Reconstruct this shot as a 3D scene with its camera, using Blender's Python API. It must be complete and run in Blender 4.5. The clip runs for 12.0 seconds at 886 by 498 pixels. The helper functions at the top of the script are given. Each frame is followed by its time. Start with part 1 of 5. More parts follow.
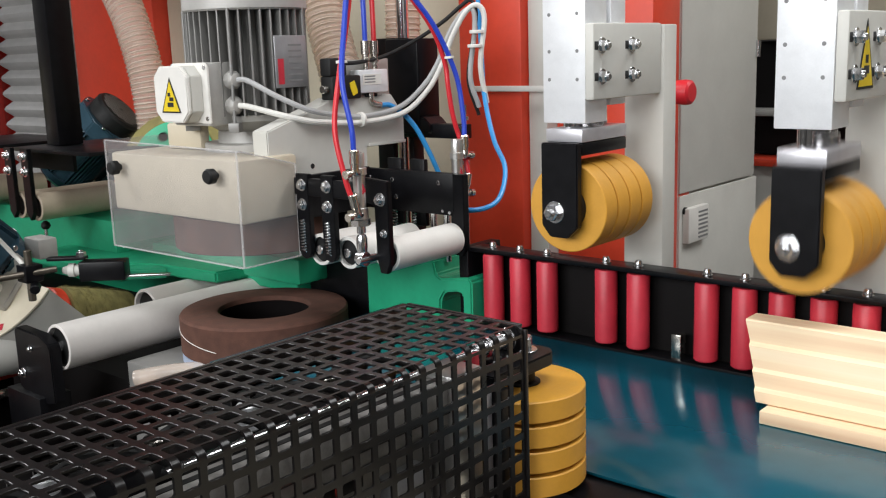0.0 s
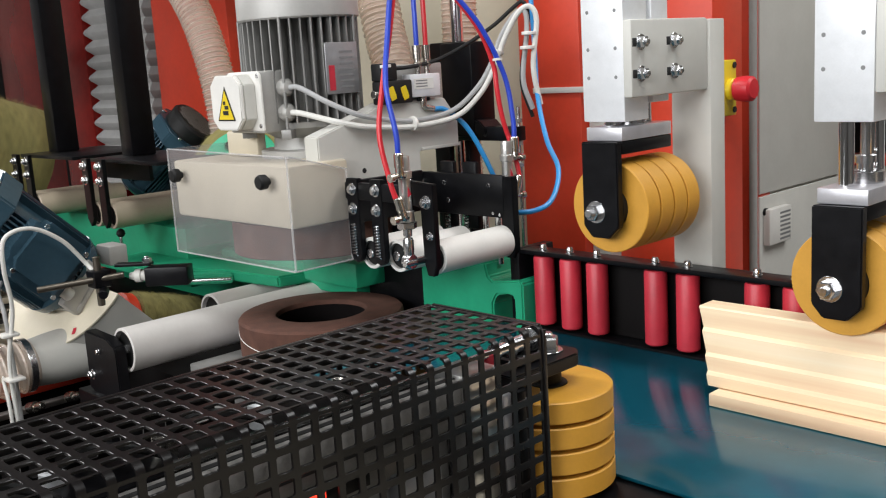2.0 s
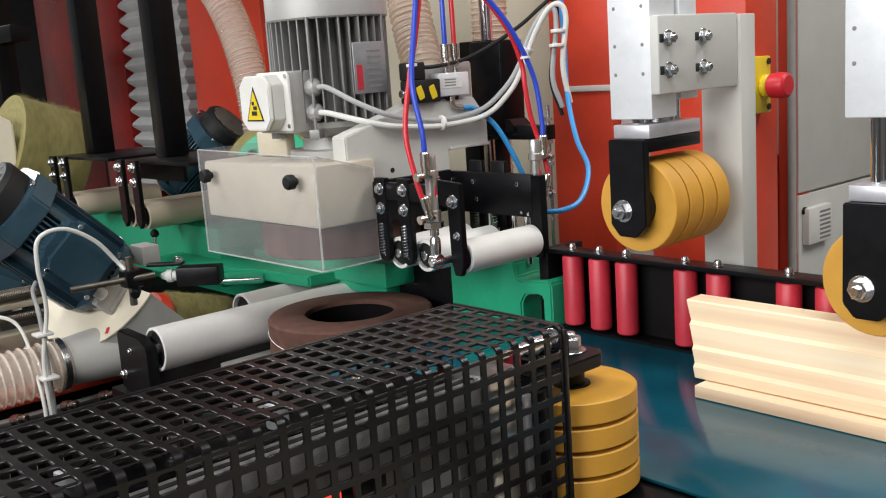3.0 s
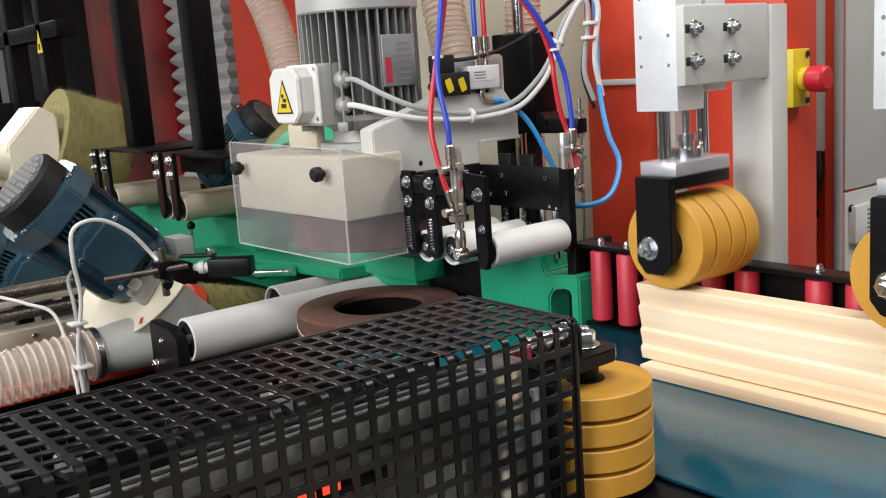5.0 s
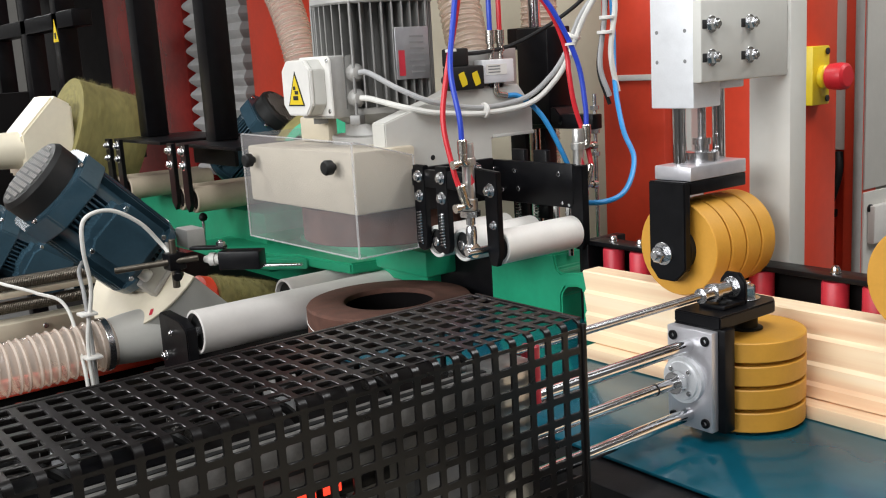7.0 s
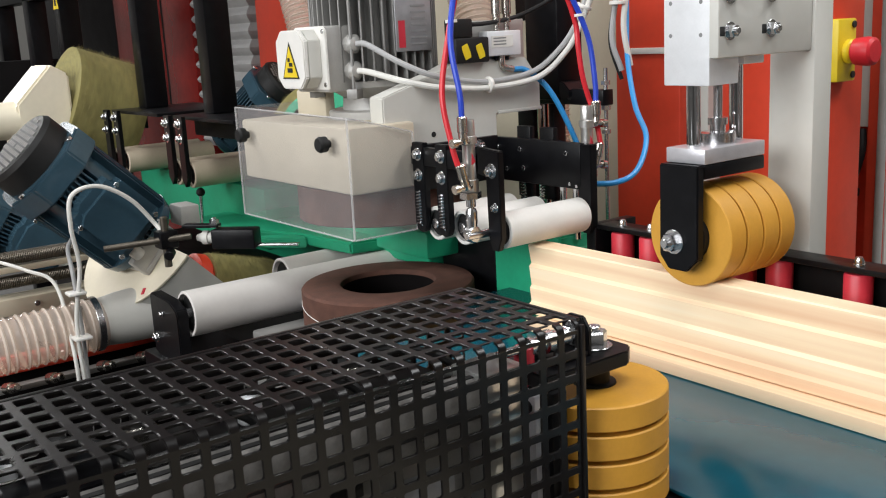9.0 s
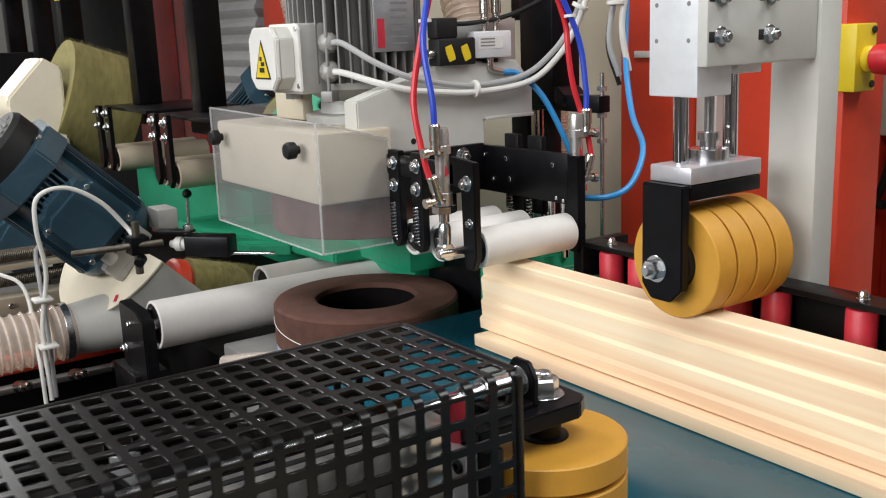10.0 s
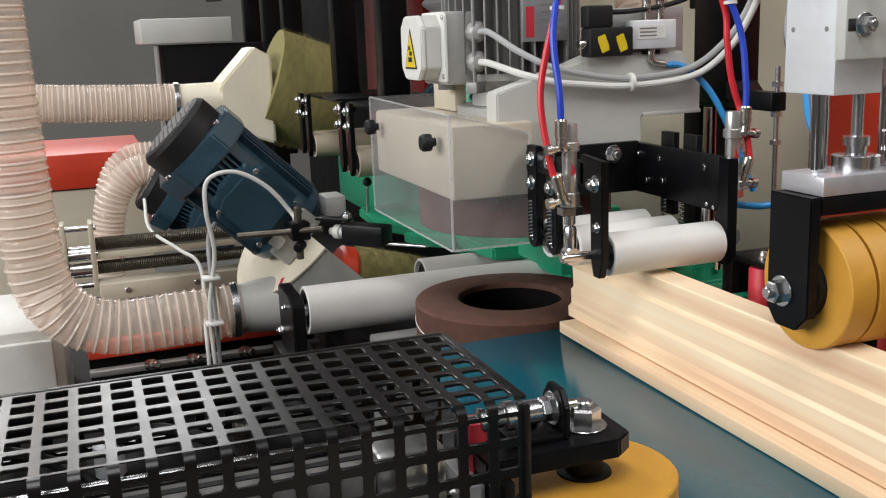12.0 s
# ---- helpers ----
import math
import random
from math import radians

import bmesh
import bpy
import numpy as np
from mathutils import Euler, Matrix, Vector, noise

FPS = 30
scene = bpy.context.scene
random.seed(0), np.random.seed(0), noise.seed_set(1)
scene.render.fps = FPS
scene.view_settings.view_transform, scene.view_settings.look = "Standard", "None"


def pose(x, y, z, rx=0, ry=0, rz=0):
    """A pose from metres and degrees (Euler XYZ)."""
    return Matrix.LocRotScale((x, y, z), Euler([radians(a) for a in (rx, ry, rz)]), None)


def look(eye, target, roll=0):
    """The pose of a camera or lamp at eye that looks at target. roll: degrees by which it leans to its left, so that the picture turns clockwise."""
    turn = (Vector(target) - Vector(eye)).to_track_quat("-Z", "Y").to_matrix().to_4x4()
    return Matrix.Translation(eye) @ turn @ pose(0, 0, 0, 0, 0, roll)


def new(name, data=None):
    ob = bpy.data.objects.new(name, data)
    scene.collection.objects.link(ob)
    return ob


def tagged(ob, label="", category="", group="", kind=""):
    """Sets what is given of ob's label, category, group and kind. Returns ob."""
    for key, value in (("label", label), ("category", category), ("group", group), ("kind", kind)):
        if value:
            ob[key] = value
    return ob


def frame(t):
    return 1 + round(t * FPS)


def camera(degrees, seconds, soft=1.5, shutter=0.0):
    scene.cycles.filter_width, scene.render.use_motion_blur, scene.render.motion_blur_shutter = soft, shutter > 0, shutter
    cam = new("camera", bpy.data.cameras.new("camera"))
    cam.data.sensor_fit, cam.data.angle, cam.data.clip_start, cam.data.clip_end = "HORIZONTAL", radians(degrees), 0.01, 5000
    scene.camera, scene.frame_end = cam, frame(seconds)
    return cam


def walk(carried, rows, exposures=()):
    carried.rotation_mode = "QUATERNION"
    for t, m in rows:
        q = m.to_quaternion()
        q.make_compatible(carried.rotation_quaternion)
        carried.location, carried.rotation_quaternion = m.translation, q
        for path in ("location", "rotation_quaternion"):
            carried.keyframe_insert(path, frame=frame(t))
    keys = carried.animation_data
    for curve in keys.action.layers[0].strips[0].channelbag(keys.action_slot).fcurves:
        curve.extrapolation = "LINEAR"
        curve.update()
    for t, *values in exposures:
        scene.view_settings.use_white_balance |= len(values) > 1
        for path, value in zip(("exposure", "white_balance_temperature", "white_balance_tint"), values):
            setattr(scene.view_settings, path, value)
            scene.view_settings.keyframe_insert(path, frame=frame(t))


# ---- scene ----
cam = camera(48.2, 12.0, soft=1.1, shutter=0.4)
PATH = [
    (0, (-0.003, 0.011, 1.357), (-1.287, 1.494, 0.966), -1.9),
    (0.5, (0.013, 0.024, 1.353), (-1.319, 1.466, 0.972), -2.4),
    (1, (0.031, 0.041, 1.351), (-1.344, 1.445, 0.979), -2.9),
    (1.5, (0.041, 0.051, 1.35), (-1.355, 1.435, 0.98), -3.2),
    (2, (0.052, 0.062, 1.347), (-1.374, 1.415, 0.978), -3.5),
    (2.5, (0.052, 0.074, 1.346), (-1.401, 1.396, 0.976), -3.7),
    (3, (0.059, 0.081, 1.343), (-1.421, 1.376, 0.98), -4.0),
    (5, (0.077, 0.114, 1.334), (-1.467, 1.332, 0.971), -4.0),
    (5.5, (0.075, 0.113, 1.336), (-1.475, 1.324, 0.973), -3.9),
    (6, (0.071, 0.12, 1.336), (-1.487, 1.32, 0.972), -3.8),
    (6.5, (0.075, 0.127, 1.331), (-1.486, 1.322, 0.963), -3.6),
    (7, (0.069, 0.13, 1.334), (-1.493, 1.321, 0.96), -3.4),
    (7.5, (0.061, 0.139, 1.329), (-1.5, 1.329, 0.944), -3.2),
    (7.7, (0.06, 0.149, 1.328), (-1.497, 1.34, 0.931), -3.0),
    (9.3, (0.001, 0.235, 1.336), (-1.579, 1.381, 0.9), -2.8),
    (9.5, (-0.012, 0.266, 1.335), (-1.598, 1.405, 0.907), -2.4),
    (10, (-0.021, 0.332, 1.337), (-1.632, 1.434, 0.902), -2.2),
    (10.5, (-0.004, 0.422, 1.336), (-1.688, 1.402, 0.883), -2.0),
    (11, (0.003, 0.47, 1.333), (-1.768, 1.283, 0.883), -2.4),
    (11.5, (-0.004, 0.491, 1.329), (-1.823, 1.201, 0.893), -2.3),
    (12, (-0.006, 0.506, 1.326), (-1.845, 1.164, 0.895), -2.1),
]
walk(cam, [(t, look(eye, target, roll)) for t, eye, target, roll in PATH],
     [(0.0, -0.31), (3.0, -0.29), (5.0, -0.24), (7.5, -0.27), (9.5, -0.32), (10.5, -0.44), (12.0, -0.5)])

# ---- light: a closed hall with a window band behind the camera and three added fill lamps overhead ----
world = bpy.data.worlds.new("hall_world")
scene.world = world
world.use_nodes = True
world.node_tree.nodes["Background"].inputs[0].default_value = (0.8, 0.9, 1.0, 1)
world.node_tree.nodes["Background"].inputs[1].default_value = 0.15
scene.view_settings.exposure = -0.3


def area_lamp(name, eye, target, sx, sy, watts, colour):
    la = bpy.data.lights.new(name, "AREA")
    la.shape, la.size, la.size_y, la.energy, la.color = "RECTANGLE", sx, sy, watts, colour
    ob = new(name, la)
    ob.matrix_world = look(eye, target)
    return ob


area_lamp("window_light", (-0.6, -3.45, 2.6), (-0.6, 2.0, 1.2), 5.0, 1.6, 305, (0.97, 0.985, 1.0))
area_lamp("window_light", (-7.9, 0.1, 3.5), (-2.0, 0.3, 1.2), 2.6, 1.3, 205, (0.98, 0.985, 0.99))
# Unseen fill lamps under the closed ceiling, added to lift the overall light.
area_lamp("overhead_fill", (0.6, 0.2, 4.4), (0.6, 0.2, 0.0), 2.6, 1.0, 110, (0.97, 0.985, 0.99))
area_lamp("overhead_fill", (-3.6, -0.3, 4.4), (-3.6, -0.3, 0.0), 2.0, 1.0, 110, (0.97, 0.985, 0.99))
area_lamp("overhead_fill", (1.2, 3.2, 4.4), (1.2, 3.2, 0.0), 2.6, 1.0, 150, (0.97, 0.985, 0.99))


# ---- materials ----
def mat(name, base, rough=0.5, metal=0.0, vary=0.12, scale=18.0, bump=0.02, coat=0.0, fine=9.0, spec=0.5):
    """A surface with blotches and fine grain: base colour, gloss and relief vary at two scales."""
    m = bpy.data.materials.new(name)
    m.use_nodes = True
    nt = m.node_tree
    p = nt.nodes["Principled BSDF"]
    p.inputs["Metallic"].default_value = metal
    p.inputs["Coat Weight"].default_value = coat
    p.inputs["Specular IOR Level"].default_value = spec
    tc = nt.nodes.new("ShaderNodeTexCoord")
    n1, n2 = nt.nodes.new("ShaderNodeTexNoise"), nt.nodes.new("ShaderNodeTexNoise")
    n1.inputs["Scale"].default_value, n1.inputs["Detail"].default_value = scale, 5
    n2.inputs["Scale"].default_value, n2.inputs["Detail"].default_value = scale * fine, 3
    add = nt.nodes.new("ShaderNodeMath")
    add.operation = "MULTIPLY_ADD"
    add.inputs[1].default_value = 0.35
    ramp = nt.nodes.new("ShaderNodeValToRGB")
    lo, hi = [max(0.0, c * (1 - vary)) for c in base], [min(1.0, c * (1 + vary)) for c in base]
    ramp.color_ramp.elements[0].position, ramp.color_ramp.elements[0].color = 0.42, (*lo, 1)
    ramp.color_ramp.elements[1].position, ramp.color_ramp.elements[1].color = 0.92, (*hi, 1)
    rr = nt.nodes.new("ShaderNodeMapRange")
    rr.inputs["To Min"].default_value, rr.inputs["To Max"].default_value = max(0.02, rough * 0.8), min(1, rough * 1.25)
    bp = nt.nodes.new("ShaderNodeBump")
    bp.inputs["Strength"].default_value, bp.inputs["Distance"].default_value = bump, 0.01
    for n in (n1, n2):
        nt.links.new(tc.outputs["Object"], n.inputs["Vector"])
    nt.links.new(n2.outputs[0], add.inputs[0])
    nt.links.new(n1.outputs[0], add.inputs[2])
    nt.links.new(add.outputs[0], ramp.inputs[0])
    nt.links.new(ramp.outputs[0], p.inputs["Base Color"])
    nt.links.new(n1.outputs[0], rr.inputs[0])
    nt.links.new(rr.outputs[0], p.inputs["Roughness"])
    nt.links.new(add.outputs[0], bp.inputs["Height"])
    nt.links.new(bp.outputs[0], p.inputs["Normal"])
    return m


def clear_plastic(name, tint, body, amount, rough=0.12):
    """Clear or cloudy plastic: light passes straight through, with a gloss and a little haze of its own."""
    m = bpy.data.materials.new(name)
    m.use_nodes = True
    nt = m.node_tree
    p = nt.nodes["Principled BSDF"]
    p.inputs["Base Color"].default_value, p.inputs["Roughness"].default_value = (*body, 1), rough
    tr, mix = nt.nodes.new("ShaderNodeBsdfTransparent"), nt.nodes.new("ShaderNodeMixShader")
    tr.inputs[0].default_value = (*tint, 1)
    tc, n1, rr = nt.nodes.new("ShaderNodeTexCoord"), nt.nodes.new("ShaderNodeTexNoise"), nt.nodes.new("ShaderNodeMapRange")
    n1.inputs["Scale"].default_value = 14
    rr.inputs["To Min"].default_value, rr.inputs["To Max"].default_value = amount * 0.75, amount * 1.25
    nt.links.new(tc.outputs["Object"], n1.inputs["Vector"])
    nt.links.new(n1.outputs[0], rr.inputs[0])
    nt.links.new(rr.outputs[0], mix.inputs[0])
    nt.links.new(tr.outputs[0], mix.inputs[1])
    nt.links.new(p.outputs[0], mix.inputs[2])
    nt.links.new(mix.outputs[0], nt.nodes["Material Output"].inputs[0])
    return m


def glow(name, colour, strength):
    m = bpy.data.materials.new(name)
    m.use_nodes = True
    p = m.node_tree.nodes["Principled BSDF"]
    p.inputs["Base Color"].default_value = (*colour, 1)
    p.inputs["Emission Color"].default_value, p.inputs["Emission Strength"].default_value = (*colour, 1), strength
    return m


def pine(name):
    """Planed pine: long grain along x, growth bands, a few darker streaks."""
    m = mat(name, (0.8, 0.55, 0.32), 0.5)
    nt = m.node_tree
    p = nt.nodes["Principled BSDF"]
    tc = nt.nodes.new("ShaderNodeTexCoord")

    def grain(sc, detail):
        mp, n = nt.nodes.new("ShaderNodeMapping"), nt.nodes.new("ShaderNodeTexNoise")
        mp.inputs["Scale"].default_value = sc
        n.inputs["Scale"].default_value, n.inputs["Detail"].default_value = 1.0, detail
        nt.links.new(tc.outputs["Object"], mp.inputs[0])
        nt.links.new(mp.outputs[0], n.inputs["Vector"])
        return n
    a, b = grain((1.1, 26, 34), 2), grain((4, 160, 190), 4)
    ramp = nt.nodes.new("ShaderNodeValToRGB")
    els = ramp.color_ramp.elements
    els[0].position, els[0].color = 0.3, (0.93, 0.80, 0.6, 1)
    els[1].position, els[1].color = 0.72, (0.78, 0.5, 0.31, 1)
    mid = els.new(0.48)
    mid.color = (0.9, 0.71, 0.48, 1)
    mix = nt.nodes.new("ShaderNodeMath")
    mix.operation, mix.inputs[1].default_value = "MULTIPLY_ADD", 0.22
    sub = nt.nodes.new("ShaderNodeMath")
    sub.operation, sub.inputs[1].default_value = "SUBTRACT", 0.1
    nt.links.new(b.outputs[0], mix.inputs[0])
    nt.links.new(a.outputs[0], mix.inputs[2])
    nt.links.new(mix.outputs[0], sub.inputs[0])
    nt.links.new(sub.outputs[0], ramp.inputs[0])
    nt.links.new(ramp.outputs[0], p.inputs["Base Color"])
    return m


BLACK = mat("black_powder_coat", (0.004, 0.004, 0.005), 0.34, 0, 0.3, 60, 0.03, spec=0.2)
GUARD = mat("guard_black_paint", (0.006, 0.005, 0.005), 0.29, 0, 0.3, 40, 0.02, spec=0.36)
STEEL = mat("bright_steel", (0.62, 0.62, 0.63), 0.24, 1, 0.1, 40, 0.01)
CHROME = mat("chrome_rod", (0.75, 0.75, 0.76), 0.1, 1, 0.05, 30, 0.0)
ALU = mat("brushed_aluminium", (0.84, 0.85, 0.87), 0.42, 0.35, 0.05, 50, 0.01)
CYL = mat("satin_cylinder_steel", (0.66, 0.65, 0.63), 0.3, 0.9, 0.06, 60, 0.01)
PLATEALU = mat("dull_aluminium_plate", (0.60, 0.59, 0.62), 0.35, 0.6, 0.06, 60, 0.01)
NICKEL = mat("nickel_fitting", (0.6, 0.57, 0.52), 0.25, 1, 0.1, 50, 0.01)
CREAM = mat("cream_machine_paint", (0.54, 0.48, 0.37), 0.45, 0, 0.05, 9, 0.03)
GREYP = mat("grey_machine_paint", (0.56, 0.55, 0.51), 0.5, 0, 0.05, 9, 0.04)
RED = mat("red_machine_paint", (0.62, 0.05, 0.02), 0.42, 0, 0.12, 7, 0.03)
TINT = mat("dark_red_acrylic", (0.24, 0.012, 0.009), 0.2, 0, 0.3, 4, 0.01)
ROLLRED = mat("red_plastic", (0.52, 0.03, 0.05), 0.42, 0, 0.12, 25, 0.02)
ESTOP = mat("red_knob_plastic", (0.6, 0.02, 0.03), 0.4, 0, 0.1, 40, 0.02)
GREEN = mat("green_machine_paint", (0.015, 0.33, 0.17), 0.45, 0, 0.14, 9, 0.03)
WHEEL = mat("yellow_polyurethane", (0.60, 0.295, 0.035), 0.5, 0, 0.08, 30, 0.03)
BELT = mat("teal_belt", (0.004, 0.07, 0.105), 0.15, 0, 0.15, 6, 0.006, spec=0.36)
WHITE = mat("white_plastic", (0.72, 0.70, 0.66), 0.45, 0, 0.05, 25, 0.02)
ROLLER = mat("grey_white_roller", (0.62, 0.59, 0.56), 0.45, 0.0, 0.06, 14, 0.02)
TAN = mat("tan_roller", (0.48, 0.40, 0.30), 0.45, 0, 0.08, 14, 0.02)
BROWN = mat("brown_abrasive", (0.10, 0.047, 0.034), 0.85, 0, 0.25, 45, 0.12, fine=12, spec=0.25)
# Shade of the disc's bore, put into a near-black colour.
BORESHADE = mat("bore_shade", (0.004, 0.003, 0.003), 0.9, 0, 0.2, 30, 0.05, spec=0.1)
PALEBLUE = mat("pale_blue_hub", (0.42, 0.5, 0.66), 0.35, 0.2, 0.1, 30, 0.02)
MOTORG = mat("grey_motor_paint", (0.24, 0.235, 0.225), 0.42, 0.25, 0.1, 30, 0.03)
CASTGREY = mat("dull_cast_grey", (0.2, 0.19, 0.18), 0.65, 0.0, 0.25, 35, 0.06)
MOTORL = mat("light_grey_cast", (0.40, 0.39, 0.37), 0.45, 0.2, 0.08, 30, 0.03)
SPINDLE = mat("oiled_spindle_steel", (0.15, 0.13, 0.105), 0.35, 0.85, 0.2, 60, 0.05)
BLUE = mat("blue_motor_paint", (0.034, 0.072, 0.1), 0.22, 0.1, 0.15, 18, 0.03)
BELLOWS = mat("grey_bellows", (0.42, 0.41, 0.40), 0.55, 0, 0.1, 20, 0.03)
BRISTLE = mat("olive_bristle", (0.23, 0.20, 0.07), 0.9, 0, 0.35, 70, 0.25, fine=14)
HOOD = mat("ivory_hood_paint", (0.78, 0.71, 0.56), 0.4, 0, 0.06, 8, 0.02)
YELLOW = mat("yellow_plastic", (0.75, 0.55, 0.02), 0.4, 0, 0.06, 30, 0.02)
INK = mat("black_ink", (0.01, 0.01, 0.01), 0.6, 0, 0.1, 30, 0)
GREYINK = mat("grey_ink", (0.2, 0.2, 0.2), 0.6, 0, 0.1, 30, 0)
PLATE = mat("nameplate_metal", (0.33, 0.33, 0.34), 0.4, 0.5, 0.1, 60, 0.02)
REDTUBE = mat("red_air_tube", (0.6, 0.02, 0.03), 0.35, 0, 0.06, 30, 0.01)
BLUETUBE = mat("blue_air_tube", (0.02, 0.06, 0.5), 0.35, 0, 0.06, 30, 0.01)
SKYTUBE = mat("light_blue_air_tube", (0.03, 0.27, 0.62), 0.35, 0, 0.06, 30, 0.01)
CABLE = mat("white_cable", (0.68, 0.67, 0.63), 0.5, 0, 0.06, 30, 0.01)
CABLEG = mat("grey_cable", (0.38, 0.38, 0.38), 0.5, 0, 0.06, 30, 0.01)
RUBBER = mat("black_rubber", (0.01, 0.01, 0.01), 0.55, 0, 0.2, 40, 0.03, spec=0.3)
# Near-black for dark bases and for shade put into openings and insides.
DARK = mat("dark_base_and_shade", (0.006, 0.005, 0.005), 0.7, 0, 0.3, 12, 0.05, spec=0.15)
CONC = mat("concrete_floor", (0.14, 0.135, 0.13), 0.7, 0, 0.2, 3, 0.08)
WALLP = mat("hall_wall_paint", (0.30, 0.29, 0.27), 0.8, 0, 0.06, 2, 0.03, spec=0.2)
# Hall paint with the dimness put into its colour, to cut bounced light.
WALLD = mat("hall_paint_darkened", (0.11, 0.105, 0.10), 0.85, 0, 0.08, 2, 0.03, spec=0.2)
WOOD = pine("planed_pine")
COVER = clear_plastic("clear_polycarbonate", (0.92, 0.92, 0.93), (0.55, 0.53, 0.53), 0.12, 0.12)
EDGE = clear_plastic("cut_plastic_edge", (0.95, 0.95, 0.95), (0.75, 0.74, 0.73), 0.3, 0.2)
HOSE = clear_plastic("clear_hose_plastic", (0.97, 0.90, 0.85), (0.92, 0.81, 0.72), 0.31, 0.06)
HOSERIB = clear_plastic("clear_hose_rib", (0.95, 0.9, 0.85), (0.95, 0.88, 0.81), 0.42, 0.05)
LED = glow("orange_indicator", (1.0, 0.055, 0.025), 1.8)


# ---- mesh helpers ----
ROOT = {}


def thing(name, label, category, at=(0, 0, 0), group="", kind=""):
    ob = new(name)
    ob.empty_display_size = 0.05
    ob.location = at
    ROOT[ob.name] = Vector(at)
    return tagged(ob, label, category, group, kind)


def finish(bm, name, material, smooth=True):
    me = bpy.data.meshes.new(name)
    bmesh.ops.recalc_face_normals(bm, faces=bm.faces)
    bm.to_mesh(me)
    bm.free()
    me.materials.append(material)
    if smooth:
        me.polygons.foreach_set("use_smooth", [True] * len(me.polygons))
        me.set_sharp_from_angle(angle=radians(32))
    return me


def part(name, bm, material, parent, label="", smooth=True):
    """One mesh under a thing or a part; the bmesh is in world metres."""
    off = ROOT[parent.name]
    bmesh.ops.translate(bm, vec=-off, verts=bm.verts)
    ob = new(name, finish(bm, name, material, smooth))
    ob.parent = parent
    ROOT[ob.name] = off
    return tagged(ob, label) if label else ob


def solo(name, bm, material, label, category, group="", kind="", smooth=True):
    """A thing that is one mesh."""
    ob = new(name, finish(bm, name, material, smooth))
    ROOT[ob.name] = Vector((0, 0, 0))
    return tagged(ob, label, category, group, kind)


def box(x0, x1, y0, y1, z0, z1, b=0.0, bm=None, m=None, seg=2):
    bm = bm or bmesh.new()
    mm = Matrix.Translation(((x0 + x1) / 2, (y0 + y1) / 2, (z0 + z1) / 2)) @ Matrix.Diagonal((abs(x1 - x0), abs(y1 - y0), abs(z1 - z0), 1))
    if m:
        mm = m @ mm
    vs = bmesh.ops.create_cube(bm, size=1.0, matrix=mm)["verts"]
    if b:
        es = list({e for v in vs for e in v.link_edges})
        bmesh.ops.bevel(bm, geom=es, offset=b, segments=seg, affect="EDGES", profile=0.5)
    return bm


def frame_to(p0, p1):
    d = Vector(p1) - Vector(p0)
    return Matrix.Translation(p0) @ d.to_track_quat("Z", "Y").to_matrix().to_4x4(), d.length


def lathe(p0, p1, profile, seg=32, bm=None):
    """Turns (distance along the axis, radius) pairs about the axis from p0 towards p1."""
    bm = bm or bmesh.new()
    m, _ = frame_to(p0, p1)
    rings = []
    for h, r in profile:
        if r < 1e-6:
            rings.append([bm.verts.new(m @ Vector((0, 0, h)))])
        else:
            rings.append([bm.verts.new(m @ Vector((r * math.cos(2 * math.pi * k / seg), r * math.sin(2 * math.pi * k / seg), h))) for k in range(seg)])
    for a, b in zip(rings, rings[1:]):
        for k in range(seg):
            j = (k + 1) % seg
            if len(a) == 1 and len(b) == 1:
                continue
            if len(a) == 1:
                bm.faces.new((a[0], b[j], b[k]))
            elif len(b) == 1:
                bm.faces.new((a[k], a[j], b[0]))
            else:
                bm.faces.new((a[k], a[j], b[j], b[k]))
    return bm


def rod(p0, p1, r, seg=20, bm=None, c=0.0):
    _, n = frame_to(p0, p1)
    c = c or min(r * 0.15, n * 0.2)
    return lathe(p0, p1, [(0, 0), (0, r - c), (c, r), (n - c, r), (n, r - c), (n, 0)], seg, bm)


def pipe(p0, p1, r, hole, seg=32, bm=None):
    _, n = frame_to(p0, p1)
    c = min((r - hole) * 0.2, 0.0012)
    return lathe(p0, p1, [(0, hole), (0, r - c), (c, r), (n - c, r), (n, r - c), (n, hole), (0, hole)], seg, bm)


def hexbolt(at, way, r=0.008, h=0.007, bm=None, stud=0.005, washer=True):
    """A hexagon nut on a washer with the bolt's end standing out of it."""
    bm = bm or bmesh.new()
    a, w = Vector(at), Vector(way).normalized()
    if washer:
        rod(a, a + w * 0.0018, r * 1.35, 18, bm)
    lathe(a + w * 0.0018, a + w, [(0, 0), (0, r), (h * 0.85, r), (h, r * 0.86), (h, 0)], 6, bm)
    if stud:
        rod(a + w * (h + 0.001), a + w * (h + stud), r * 0.52, 12, bm)
    return bm


def smooth_line(pts, n=8):
    P = [Vector(p) for p in pts]
    P = [P[0] * 2 - P[1]] + P + [P[-1] * 2 - P[-2]]
    out = []
    for i in range(1, len(P) - 2):
        a, b, c, d = P[i - 1:i + 3]
        for k in range(n):
            t = k / n
            out.append(0.5 * ((2 * b) + (c - a) * t + (2 * a - 5 * b + 4 * c - d) * t * t + (3 * b - a - 3 * c + d) * t ** 3))
    out.append(P[-2])
    return out


